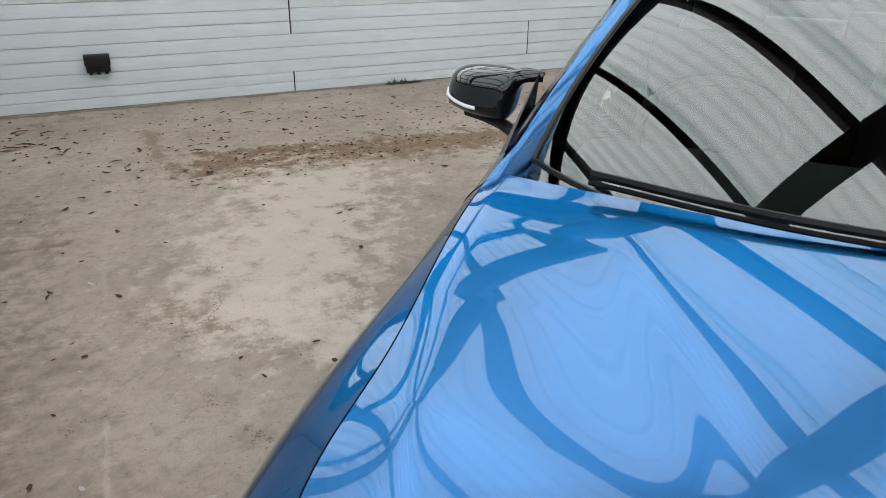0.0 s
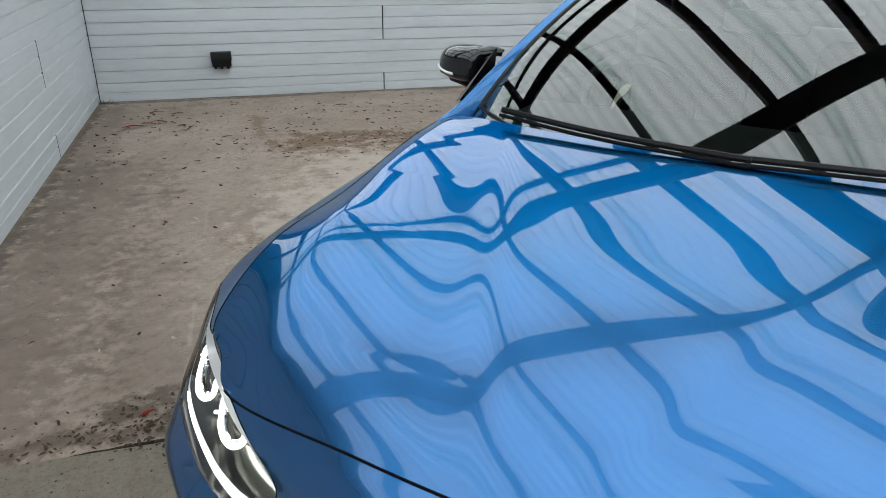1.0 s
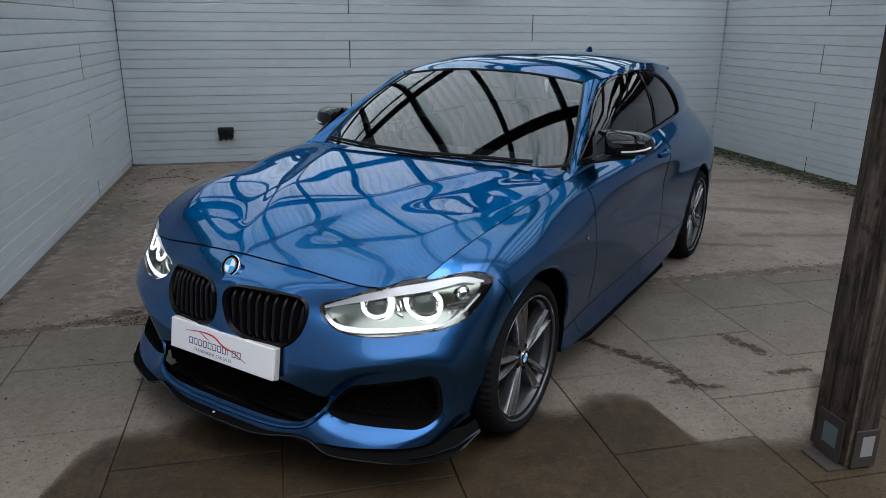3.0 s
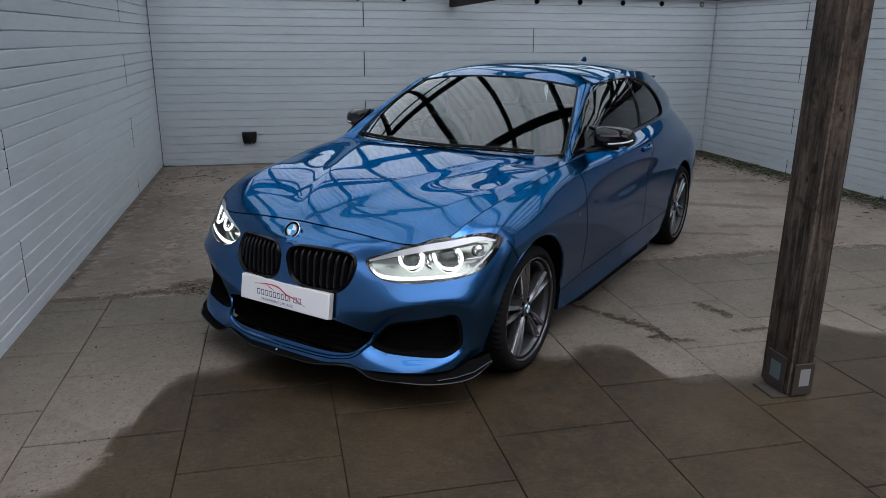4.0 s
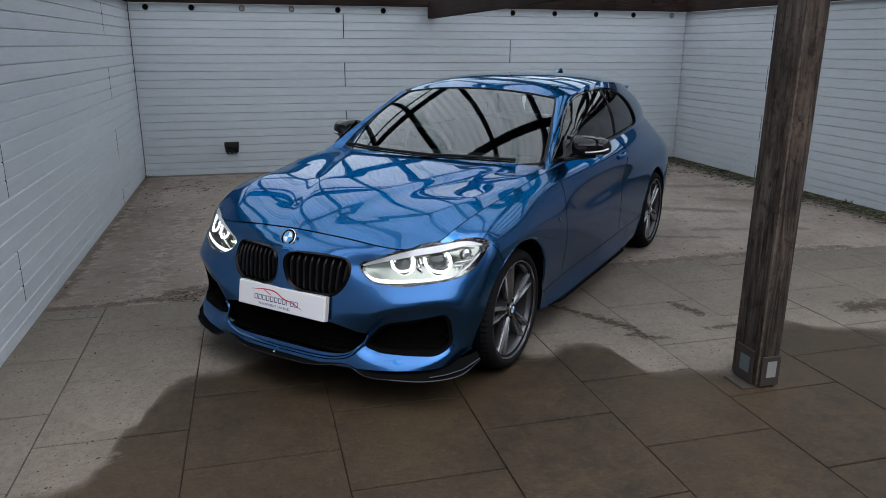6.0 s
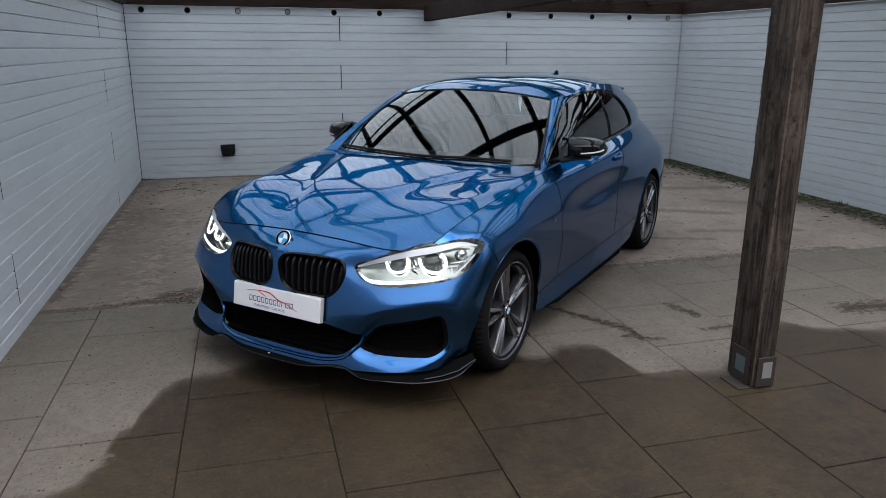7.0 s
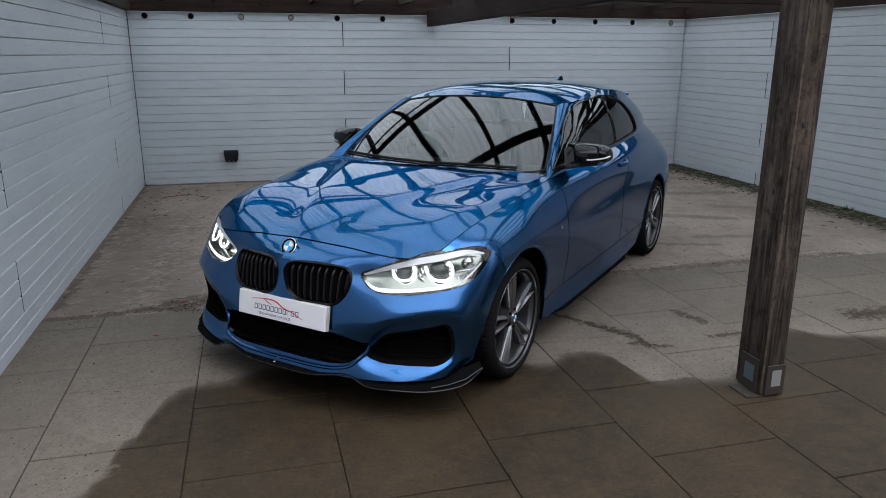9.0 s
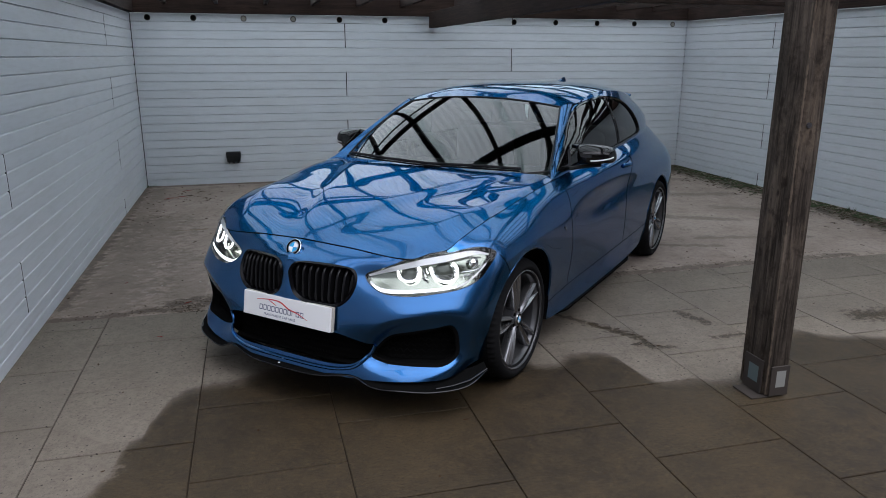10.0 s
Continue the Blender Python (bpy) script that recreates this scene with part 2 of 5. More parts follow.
    c = mix(m, ramp(m, grain, [(0.35, 0.0), (0.8, 0.35)]), c, (0.15, 0.13, 0.10))
    c = mix(m, ramp(m, speck, [(0.68, 0.0), (0.74, 0.7)]), c, (0.09, 0.07, 0.05))
    c = mix(m, 1.0, c, (0.84, 0.762, 0.775), "MULTIPLY")
    link(m, c, bsdf(m).inputs["Base Color"])
    h = math_node(m, "ADD", math_node(m, "MULTIPLY", mid, 0.8), math_node(m, "ADD", math_node(m, "MULTIPLY", small, 0.5), math_node(m, "MULTIPLY", grain, 0.2)))
    bump(m, h, 0.55, 0.012)
    return m


def make_timber(name, dark, light, axis):
    m = material(name, dark, 0.8, Specular_IOR_Level=0.2)
    s = [14, 14, 14]
    s[axis] = 0.9
    g = noise_tex(m, 3.0, 6, 0.65, stretch=tuple(s), distortion=0.8)
    big = noise_tex(m, 2.2, 4, 0.6)
    c = mix(m, ramp(m, g, [(0.38, 0.0), (0.66, 1.0)]), dark, light)
    c = mix(m, ramp(m, big, [(0.35, 0.0), (0.7, 0.6)]), c, tuple(v * 0.55 for v in dark))
    link(m, c, bsdf(m).inputs["Base Color"])
    bump(m, g, 0.4, 0.004)
    return m


def make_sheet():
    m = material("translucent roofing", (0.75, 0.79, 0.80), 0.35)
    nt = m.node_tree
    tr = node(m, "ShaderNodeBsdfTranslucent", Color=(0.86, 0.90, 0.91, 1))
    film = noise_tex(m, 1.6, 4, 0.6)
    # grime in the valleys, with the corrugation's light and dark banding coloured in too
    wave = node(m, "ShaderNodeTexWave", Scale=math.pi * 2 / 0.076 / 20, Distortion=0.25, Detail=1.0)
    wave.bands_direction = "X"
    link(m, m.node_tree.nodes.new("ShaderNodeTexCoord").outputs["Object"], wave.inputs["Vector"])
    c = mix(m, ramp(m, film, [(0.4, 0.0), (0.75, 0.30)]), (0.915, 0.985, 0.965), (0.73, 0.82, 0.80))
    c = mix(m, ramp(m, wave.outputs["Fac"], [(0.45, 0.0), (0.95, 0.30)]), c, (0.42, 0.46, 0.48))
    link(m, c, tr.inputs["Color"])
    mx = node(m, "ShaderNodeMixShader", Fac=0.90)
    link(m, bsdf(m).outputs[0], mx.inputs[1])
    link(m, tr.outputs[0], mx.inputs[2])
    link(m, mx.outputs[0], nt.nodes["Material Output"].inputs["Surface"])
    return m


def make_glass(name, tint, ior=1.52, rough=0.0):
    m = material(name, tint, rough)
    nt = m.node_tree
    t = node(m, "ShaderNodeBsdfTransparent", Color=(*tint, 1))
    g = node(m, "ShaderNodeBsdfGlossy", Color=(1, 1, 1, 1), Roughness=rough)
    fr = node(m, "ShaderNodeFresnel", IOR=ior)
    mx = m.node_tree.nodes.new("ShaderNodeMixShader")
    link(m, fr.outputs[0], mx.inputs[0])
    link(m, t.outputs[0], mx.inputs[1])
    link(m, g.outputs[0], mx.inputs[2])
    link(m, mx.outputs[0], nt.nodes["Material Output"].inputs["Surface"])
    return m


def make_emitter(name, color, strength):
    m = material(name, color, 0.3)
    bsdf(m).inputs["Emission Color"].default_value = (*color, 1)
    bsdf(m).inputs["Emission Strength"].default_value = strength
    return m


PAINT = make_paint()
CLADDING = make_cladding()
SLAB = make_slab_stone()
SCREED = make_screed()
POST_WOOD = make_timber("weathered brown post", (0.021, 0.0155, 0.0115), (0.125, 0.100, 0.079), 2)
worn = ramp(POST_WOOD, noise_tex(POST_WOOD, 9, 7, 0.75, stretch=(1, 1, 0.3)), [(0.52, 0.0), (0.70, 0.75)])
stain = ramp(POST_WOOD, noise_tex(POST_WOOD, 14, 6, 0.7), [(0.50, 0.0), (0.66, 0.7)])
was = bsdf(POST_WOOD).inputs["Base Color"].links[0].from_socket
link(POST_WOOD, mix(POST_WOOD, stain, mix(POST_WOOD, worn, was, (0.130, 0.098, 0.070)), (0.016, 0.011, 0.008)), bsdf(POST_WOOD).inputs["Base Color"])
was = bsdf(POST_WOOD).inputs["Base Color"].links[0].from_socket
arris = streak(POST_WOOD, (3.031, -.361), (3.0311, -.361), 0.0055, 0.6, 12.0)
knot = ramp(POST_WOOD, noise_tex(POST_WOOD, 16, 2, 0.4, stretch=(1, 1, 0.55)), [(0.68, 0.0), (0.74, 0.8)])
link(POST_WOOD, mix(POST_WOOD, knot, mix(POST_WOOD, math_node(POST_WOOD, "MULTIPLY", arris, 0.6), was, (0.17, 0.13, 0.095)), (0.012, 0.007, 0.005)), bsdf(POST_WOOD).inputs["Base Color"])
bsdf(POST_WOOD).inputs["Roughness"].default_value = 0.9
bsdf(POST_WOOD).inputs["Specular IOR Level"].default_value = 0.2
BEAM_WOOD_Y = make_timber("dark stained beam", (0.016, 0.008, 0.006), (0.042, 0.024, 0.018), 1)
BEAM_WOOD_X = make_timber("dark stained joist", (0.016, 0.008, 0.006), (0.042, 0.024, 0.018), 0)
SHEET = make_sheet()
SCREEN_GLASS = make_glass("green tinted windscreen", (0.62, 0.78, 0.70), 1.92)
SIDE_GLASS = make_glass("privacy tinted glass", (0.30, 0.38, 0.36), 1.42)
LENS_GLASS = make_glass("clear lamp lens", (0.96, 0.97, 0.97), 1.45)
GRILLE_BLACK = material("black grille frame", (0.003, 0.003, 0.004), 0.26, Specular_IOR_Level=0.16)
GLOSS_BLACK = material("gloss black plastic", (0.006, 0.006, 0.007), 0.07)
SATIN_BLACK = material("satin black plastic", (0.006, 0.006, 0.007), 0.34, Specular_IOR_Level=0.3)
GAP_GREY = material("shadow gap backing", (0.010, 0.010, 0.011), 0.9, Specular_IOR_Level=0.1)
MATT_BLACK = material("matt black plastic", (0.008, 0.008, 0.009), 0.6, Specular_IOR_Level=0.3)
VOID_BLACK = material("unlit black inside", (0.003, 0.003, 0.003), 0.9, Specular_IOR_Level=0.05)
RUBBER = material("black tyre rubber", (0.011, 0.011, 0.0115), 0.9, Specular_IOR_Level=0.04)
SEAM = material("dark panel gap", (0.003, 0.004, 0.006), 0.8, Specular_IOR_Level=0.05)
ALLOY = material("grey alloy", (0.36, 0.365, 0.375), 0.24, 0.95)
ALLOY_DARK = material("dark grey alloy", (0.15, 0.15, 0.16), 0.35, 0.85)
RIM_DARK = material("dark inner rim", (0.11, 0.11, 0.115), 0.38, 0.7)
BRAKE_IRON = material("dark brake iron", (0.016, 0.016, 0.017), 0.7, 0.2, Specular_IOR_Level=0.1)
CHROME = material("chrome", (0.85, 0.86, 0.87), 0.08, 1.0)
LAMP_WHITE = material("white lamp trim", (0.80, 0.81, 0.82), 0.3)
LAMP_DARK = material("grey projector glass", (0.09, 0.10, 0.085), 0.08, 0.3)
LAMP_GREY = material("lamp reflector grey", (0.38, 0.41, 0.34), 0.14, 1.0)
DRL = make_emitter("lit white light guide", (1.0, 0.98, 0.94), 1.7)
INDICATOR = material("white indicator strip", (0.9, 0.9, 0.92), 0.2)
PLATE_WHITE = material("white plate plastic", (0.80, 0.80, 0.80), 0.35)
PLATE_EDGE = material("yellowed plate edge", (0.45, 0.43, 0.38), 0.5)
PRINT_NAVY = material("navy print", (0.012, 0.03, 0.11), 0.5)
PRINT_RED = material("red print", (0.55, 0.02, 0.03), 0.5)
BADGE_BLUE = material("badge light blue", (0.05, 0.38, 0.75), 0.25)
BADGE_WHITE = material("badge white", (0.85, 0.86, 0.88), 0.25)
GALV = material("galvanised steel", (0.046, 0.037, 0.031), 0.75, 0.35)
STICKER_BLUE = material("faded blue sticker", (0.085, 0.115, 0.118), 0.7)
STICKER_WHITE = material("white paper label", (0.22, 0.22, 0.205), 0.8)
CABIN = material("charcoal cabin trim", (0.020, 0.020, 0.022), 0.7)
LEAF_RED = material("dead red leaf", (0.16, 0.014, 0.012), 0.9, Specular_IOR_Level=0.1)
LEAF_BROWN = material("dead brown leaf", (0.050, 0.030, 0.017), 0.9, Specular_IOR_Level=0.1)
MOSS = material("green moss", (0.035, 0.055, 0.018), 0.95)
GRIT = material("pale grit", (0.30, 0.28, 0.25), 0.9)
SOIL = material("damp soil", (0.026, 0.021, 0.016), 0.95, Specular_IOR_Level=0.1)
CRUMBS = material("brown soil crumbs", (0.055, 0.040, 0.026), 0.95, Specular_IOR_Level=0.1)
YARD = material("yard asphalt", (0.06, 0.06, 0.06), 0.9)
# dark tone of the unseen wall added across the yard
REMOTE = material("far rendered wall", (0.30, 0.29, 0.27), 0.9)
link(REMOTE, mix(REMOTE, ramp(REMOTE, noise_tex(REMOTE, 0.9, 6, 0.6), [(0.4, 0.0), (0.7, 1.0)]), (0.10, 0.085, 0.07), (0.06, 0.052, 0.045)), bsdf(REMOTE).inputs["Base Color"])

# ---- mesh helpers ----


def mesh_from(name, verts, faces, mat, smooth=True, sharp=None):
    me = bpy.data.meshes.new(name)
    me.from_pydata([tuple(v) for v in verts], [], [tuple(f) for f in faces])
    me.materials.append(mat)
    if smooth:
        me.polygons.foreach_set("use_smooth", [True] * len(me.polygons))
        if sharp:
            me.set_sharp_from_angle(angle=radians(sharp))
    me.update()
    return me


def part(name, data, mat, parent=None, label="", smooth=True, sharp=35):
    """Links verts and faces, or a bmesh, as one mesh object under a thing or a part."""
    if isinstance(data, bmesh.types.BMesh):
        me = bpy.data.meshes.new(name)
        data.to_mesh(me)
        data.free()
        me.materials.append(mat)
        if smooth:
            me.polygons.foreach_set("use_smooth", [True] * len(me.polygons))
            me.set_sharp_from_angle(angle=radians(sharp))
    else:
        me = mesh_from(name, data[0], data[1], mat, smooth, sharp)
    ob = new(name, me)
    if parent is not None:
        ob.parent = parent
    if label:
        ob["label"] = label
    return ob


def thing(name, label, category, m=None, group="", kind=""):
    ob = new(name)
    ob.empty_display_size = 0.1
    if m is not None:
        ob.matrix_world = m
    return tagged(ob, label, category, group, kind)


def box(x0, x1, y0, y1, z0, z1, bevel=0.0, segments=1):
    bm = bmesh.new()
    bmesh.ops.create_cube(bm, size=1.0)
    for v in bm.verts:
        v.co = Vector(((x0 + x1) / 2 + v.co.x * (x1 - x0), (y0 + y1) / 2 + v.co.y * (y1 - y0), (z0 + z1) / 2 + v.co.z * (z1 - z0)))
    if bevel:
        bmesh.ops.bevel(bm, geom=bm.edges[:], offset=bevel, segments=segments, profile=0.5, affect="EDGES")
    return bm


def tube(points, radius, sides=6, closed=False, flat=1.0):
    """A rod of that radius along the points."""
    pts = [Vector(p) for p in points]
    n = len(pts)
    verts, faces = [], []
    up = Vector((0, 0, 1))
    for i, p in enumerate(pts):
        a = pts[(i - 1) % n] if closed or i > 0 else p
        b = pts[(i + 1) % n] if closed or i < n - 1 else p
        d = (b - a).normalized()
        s = d.cross(up)
        if s.length < 1e-4:
            s = d.cross(Vector((1, 0, 0)))
        s.normalize()
        w = s.cross(d)
        for k in range(sides):
            t = 2 * math.pi * k / sides
            verts.append(p + s * (radius * math.cos(t)) + w * (radius * flat * math.sin(t)))
    rings = n if closed else n - 1
    for i in range(rings):
        for k in range(sides):
            j = (i + 1) % n
            faces.append((i * sides + k, i * sides + (k + 1) % sides, j * sides + (k + 1) % sides, j * sides + k))
    if not closed:
        faces.append(tuple(range(sides))[::-1])
        faces.append(tuple((n - 1) * sides + k for k in range(sides)))
    return verts, faces


def crspline(P, sub):
    """Centripetal Catmull-Rom through the points, sub steps a span."""
    P = np.asarray(P, float)
    Q = np.vstack([2 * P[0] - P[1], P, 2 * P[-1] - P[-2]])
    out = []
    for i in range(1, len(Q) - 2):
        p0, p1, p2, p3 = Q[i - 1:i + 3]
        t0 = 0.0
        t1 = t0 + max(np.linalg.norm(p1 - p0), 1e-6) ** 0.5
        t2 = t1 + max(np.linalg.norm(p2 - p1), 1e-6) ** 0.5
        t3 = t2 + max(np.linalg.norm(p3 - p2), 1e-6) ** 0.5
        for t in np.linspace(t1, t2, sub, endpoint=False):
            a1 = (t1 - t) / (t1 - t0) * p0 + (t - t0) / (t1 - t0) * p1
            a2 = (t2 - t) / (t2 - t1) * p1 + (t - t1) / (t2 - t1) * p2
            a3 = (t3 - t) / (t3 - t2) * p2 + (t - t2) / (t3 - t2) * p3
            b1 = (t2 - t) / (t2 - t0) * a1 + (t - t0) / (t2 - t0) * a2
            b2 = (t3 - t) / (t3 - t1) * a2 + (t - t1) / (t3 - t1) * a3
            out.append((t2 - t) / (t2 - t1) * b1 + (t - t1) / (t2 - t1) * b2)
    out.append(P[-1])
    return np.array(out)


def closed_spline(P, sub):
    P = np.asarray(P, float)
    n = len(P)
    big = np.vstack([P[-2:], P, P[:3]])
    s = crspline(big, sub)
    return s[2 * sub:(2 + n) * sub]


def grid_faces(r, c, flip=False):
    f = []
    for i in range(r - 1):
        for j in range(c - 1):
            q = (i * c + j, i * c + j + 1, (i + 1) * c + j + 1, (i + 1) * c + j)
            f.append(q[::-1] if flip else q)
    return f


def smooth_grid(G, times, keep_edges=True):
    for _ in range(times):
        H = G.copy()
        H[1:-1, 1:-1] = 0.5 * G[1:-1, 1:-1] + 0.125 * (G[:-2, 1:-1] + G[2:, 1:-1] + G[1:-1, :-2] + G[1:-1, 2:])
        G = H
    return G


def mirrored(verts, faces):
    v = np.array(verts, float)
    v[:, 1] *= -1
    return v, [tuple(f)[::-1] for f in faces]


# ---- the setting ----
BACK, LEFT, RIGHT = 6.58, -0.635, 6.94
WALL_TOP = 2.10
EDGE_Y = 1.635
ground = part("ground", ([(-60, -60, -0.06), (60, -60, -0.06), (60, 60, -0.06), (-60, 60, -0.06)], [(0, 1, 2, 3)]), YARD, smooth=False)
tagged(ground, "dark asphalt yard reaching to the horizon", "ground", kind="structure")


def screed_floor():
    """Old concrete with a ragged front edge."""
    nx, ny = 150, 96
    G = np.zeros((ny, nx, 3))
    for j in range(ny):
        for i in range(nx):
            x = LEFT - 0.02 + (RIGHT - LEFT + 0.04) * i / (nx - 1)
            y0 = EDGE_Y - 0.005 + 0.025 * noise.noise(Vector((x * 3, 0, 0))) + 0.012 * noise.noise(Vector((x * 14, 3, 0)))
            y = y0 + (BACK - y0) * (j / (ny - 1)) ** 1.15
            z = 0.006 * noise.noise(Vector((x * 0.8, y * 0.8, 1))) + 0.003 * noise.noise(Vector((x * 4, y * 4, 2)))
            if j < 2:
                z -= 0.010 * (1 - 0.5 * j)
            G[j, i] = (x, y, z)
    return G.reshape(-1, 3), grid_faces(ny, nx)


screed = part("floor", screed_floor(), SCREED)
tagged(screed, "stained old concrete floor behind the paving slabs", "floor", kind="structure")

# ---- the car ----
CAR = pose(1.3681, 0.7962, 0.0, 0, 0, 224.66) @ Matrix.Diagonal((1, 1.014, 1, 1))
car = thing("car", "blue metallic three-door hatchback with lit headlights on the paving", "car", CAR)
HUBS = {"front": 0.0, "rear": -2.69}
WHEEL_Z = 0.3155

# Body lines of the left half, each from the middle of the nose round the corner and along the side to the middle of the tail.
LINE_BOTTOM = [(.826, 0, .196), (.816, .25, .194), (.776, .43, .190), (.718, .60, .196), (.612, .755, .208), (.44, .806, .235), (.30, .825, .24), (0, .83, .22), (-.45, .852, .195), (-1.2, .858, .195), (-1.95, .852, .205), (-2.69, 0.793, .22), (-3.05, 0.797, .24), (-3.33, 0.707, .25), (-3.48, 0.382, .26), (-3.50, 0.000, .26)]
LINE_LOW = [(.80, 0, .32), (.787, .25, .32), (.744, .45, .32), (.684, .615, .32), (.567, .795, .33), (.443, .828, .34), (.31, .850, .34), (0, .86, .31), (-.45, .838, .295), (-1.2, .838, .31), (-1.95, 0.840, .32), (-2.69, 0.831, .33), (-3.08, 0.823, .36), (-3.38, 0.735, .38), (-3.54, 0.382, .38), (-3.57, 0.000, .38)]
LINE_BUMPER = [(.800, 0, .45), (.776, .25, .45), (.747, .45, .465), (.696, .62, .468), (.577, .803, .473), (.454, .848, .485), (.310, .868, .48), (0, .887, .48), (-.45, .866, .47), (-1.2, .848, .46), (-1.95, 0.850, .47), (-2.69, 0.847, .48), (-3.1, 0.829, .50), (-3.41, 0.735, .51), (-3.57, 0.382, .51), (-3.60, 0.000, .51)]
LINE_LAMP = [(.792, 0, .58), (.755, .25, .575), (.712, .43, .57), (.655, .595, .568), (.540, .780, .582), (.435, .842, .60), (.300, .876, .615), (0, .892, .64), (-.45, .876, .61), (-1.2, .856, .59), (-1.95, .852, .60), (-2.69, .848, .64), (-3.12, 0.823, .64), (-3.42, 0.726, .64), (-3.56, 0.382, .64), (-3.59, 0.000, .64)]
LINE_WAIST = [(.778, 0, .688), (.734, .23, .682), (.662, .43, .652), (.612, .575, .66), (.508, .748, .668), (.408, .826, .685), (.288, .872, .705), (0, .888, .745), (-.45, .870, .735), (-1.2, .846, .72), (-1.95, .852, .735), (-2.69, .842, .76), (-3.12, 0.807, .77), (-3.40, 0.711, .77), (-3.53, 0.382, .78), (-3.56, 0.000, .78)]
LINE_SHOULDER = [(.714, 0, .734), (.688, .24, .728), (.630, .505, .699), (.575, .612, .714), (.498, .725, .730), (.412, .784, .755), (.300, .828, .785), (0, .824, .845), (-.45, .836, .865), (-1.2, .856, .89), (-1.95, 0.846, .905), (-2.69, .780, .92), (-3.07, .708, .93), (-3.32, .60, .93), (-3.47, .37, .93), (-3.50, 0, .93)]
LINE_TOP = [(.652, 0, .768), (.640, .25, .757), (.597, .563, .735), (.538, .628, .757), (.492, .690, .772), (.420, .713, .806), (.255, .741, .853), (0, .748, .882), (-.42, .775, .939), (-1.2, .768, .975), (-1.95, 0.743, .995), (-2.69, .680, 1.012), (-3.02, .617, 1.022), (-3.25, .54, 1.03), (-3.39, .36, 1.04), (-3.42, 0, 1.04)]
SUB_S, SUB_V = 14, 9


def body_side():
    rows = [crspline(L, SUB_S) for L in (LINE_BOTTOM, LINE_LOW, LINE_BUMPER, LINE_LAMP, LINE_WAIST, LINE_SHOULDER, LINE_TOP)]
    cols = np.array(rows).transpose(1, 0, 2)
    G = np.array([crspline(c, SUB_V) for c in cols]).transpose(1, 0, 2)
    top, bottom = G[-1].copy(), G[0].copy()
    S = smooth_grid(G, 5)
    # the halves meet without a fold
    S[:, 0, 1] = 0
    S[:, -1, 1] = 0
    S[-1], S[0] = top, bottom
    return S


SIDE = body_side()
NR, NC = SIDE.shape[:2]


def poly_distance(q, poly):
    """Signed distance to a closed outline (inside negative) and the nearest place on it."""
    a, b = poly, np.roll(poly, -1, 0)
    ab = b - a
    d = q[:, None, :] - a[None]
    u = np.clip((d * ab[None]).sum(2) / np.maximum((ab * ab).sum(1), 1e-12)[None], 0, 1)
    near = a[None] + u[..., None] * ab[None]
    dist = np.linalg.norm(q[:, None, :] - near, axis=2)
    k = dist.argmin(1)
    nearest = near[np.arange(len(q)), k]
    x, y = q[:, 0][:, None], q[:, 1][:, None]
    cross = ((a[:, 1][None] > y) != (b[:, 1][None] > y)) & (x < a[:, 0][None] + (y - a[:, 1][None]) / np.where(ab[:, 1] == 0, 1e-9, ab[:, 1])[None] * ab[:, 0][None])
    inside = cross.sum(1) % 2 == 1
    return np.where(inside, -1, 1) * dist.min(1), nearest


class Skin:
    """A grid of faces out of which openings are cut, with the grid's corners drawn onto each outline."""

    def __init__(self, G, flip=False):
        self.v = G.reshape(-1, 3).copy()
        self.f = grid_faces(G.shape[0], G.shape[1], flip)
        self.moved = np.zeros(len(self.v), bool)
        self.tu = np.gradient(G, axis=1).reshape(-1, 3)
        self.tv = np.gradient(G, axis=0).reshape(-1, 3)
        n = np.cross(self.tu, self.tv) * (-1 if flip else 1)
        self.n = n / np.maximum(np.linalg.norm(n, axis=1), 1e-9)[:, None]

    def cut(self, axes, outline, near=None, reach=0.011):
        A = np.array(axes, float)
        q = self.v @ A.T
        keep = np.ones(len(q), bool) if near is None else near(self.v)
        d, nearest = poly_distance(q, np.asarray(outline, float))
        snap = keep & (np.abs(d) < reach) & ~self.moved
        for k in np.nonzero(snap)[0]:
            # move within the tangent plane, so that the skin keeps its shape
            T = np.stack([self.tu[k], self.tv[k]], 1)
            M = A @ T
            delta = nearest[k] - q[k]
            step = T @ np.linalg.solve(M, delta) if abs(np.linalg.det(M)) > 1e-8 else delta @ A
            self.v[k] += step if np.linalg.norm(step) < 4 * reach else delta @ A
        self.moved |= snap
        F = np.array(self.f)
        mid = self.v[F].mean(1)
        dm, _ = poly_distance(mid @ A.T, np.asarray(outline, float))
        gone = (dm < 0) & (keep[F].all(1))
        out = [tuple(x) for x in F[gone]]
        self.f = [tuple(x) for x in F[~gone]]
        return out

    def piece(self, faces):
        """Faces with their own corners, packed."""
        used = sorted({i for f in faces for i in f})
        index = {i: k for k, i in enumerate(used)}
        return self.v[used], [tuple(index[i] for i in f) for f in faces]


skin = Skin(SIDE)
FRONT = [(0, 1, 0), (0, 0, 1)]
FLANK = [(1, 0, 0), (0, 0, 1)]
LAMPWARD = [(-.6, .8, 0), (0, 0, 1)]


def ring(cx, cz, r, n=72):
    return [(cx + r * math.cos(2 * math.pi * k / n), cz + r * math.sin(2 * math.pi * k / n)) for k in range(n)]


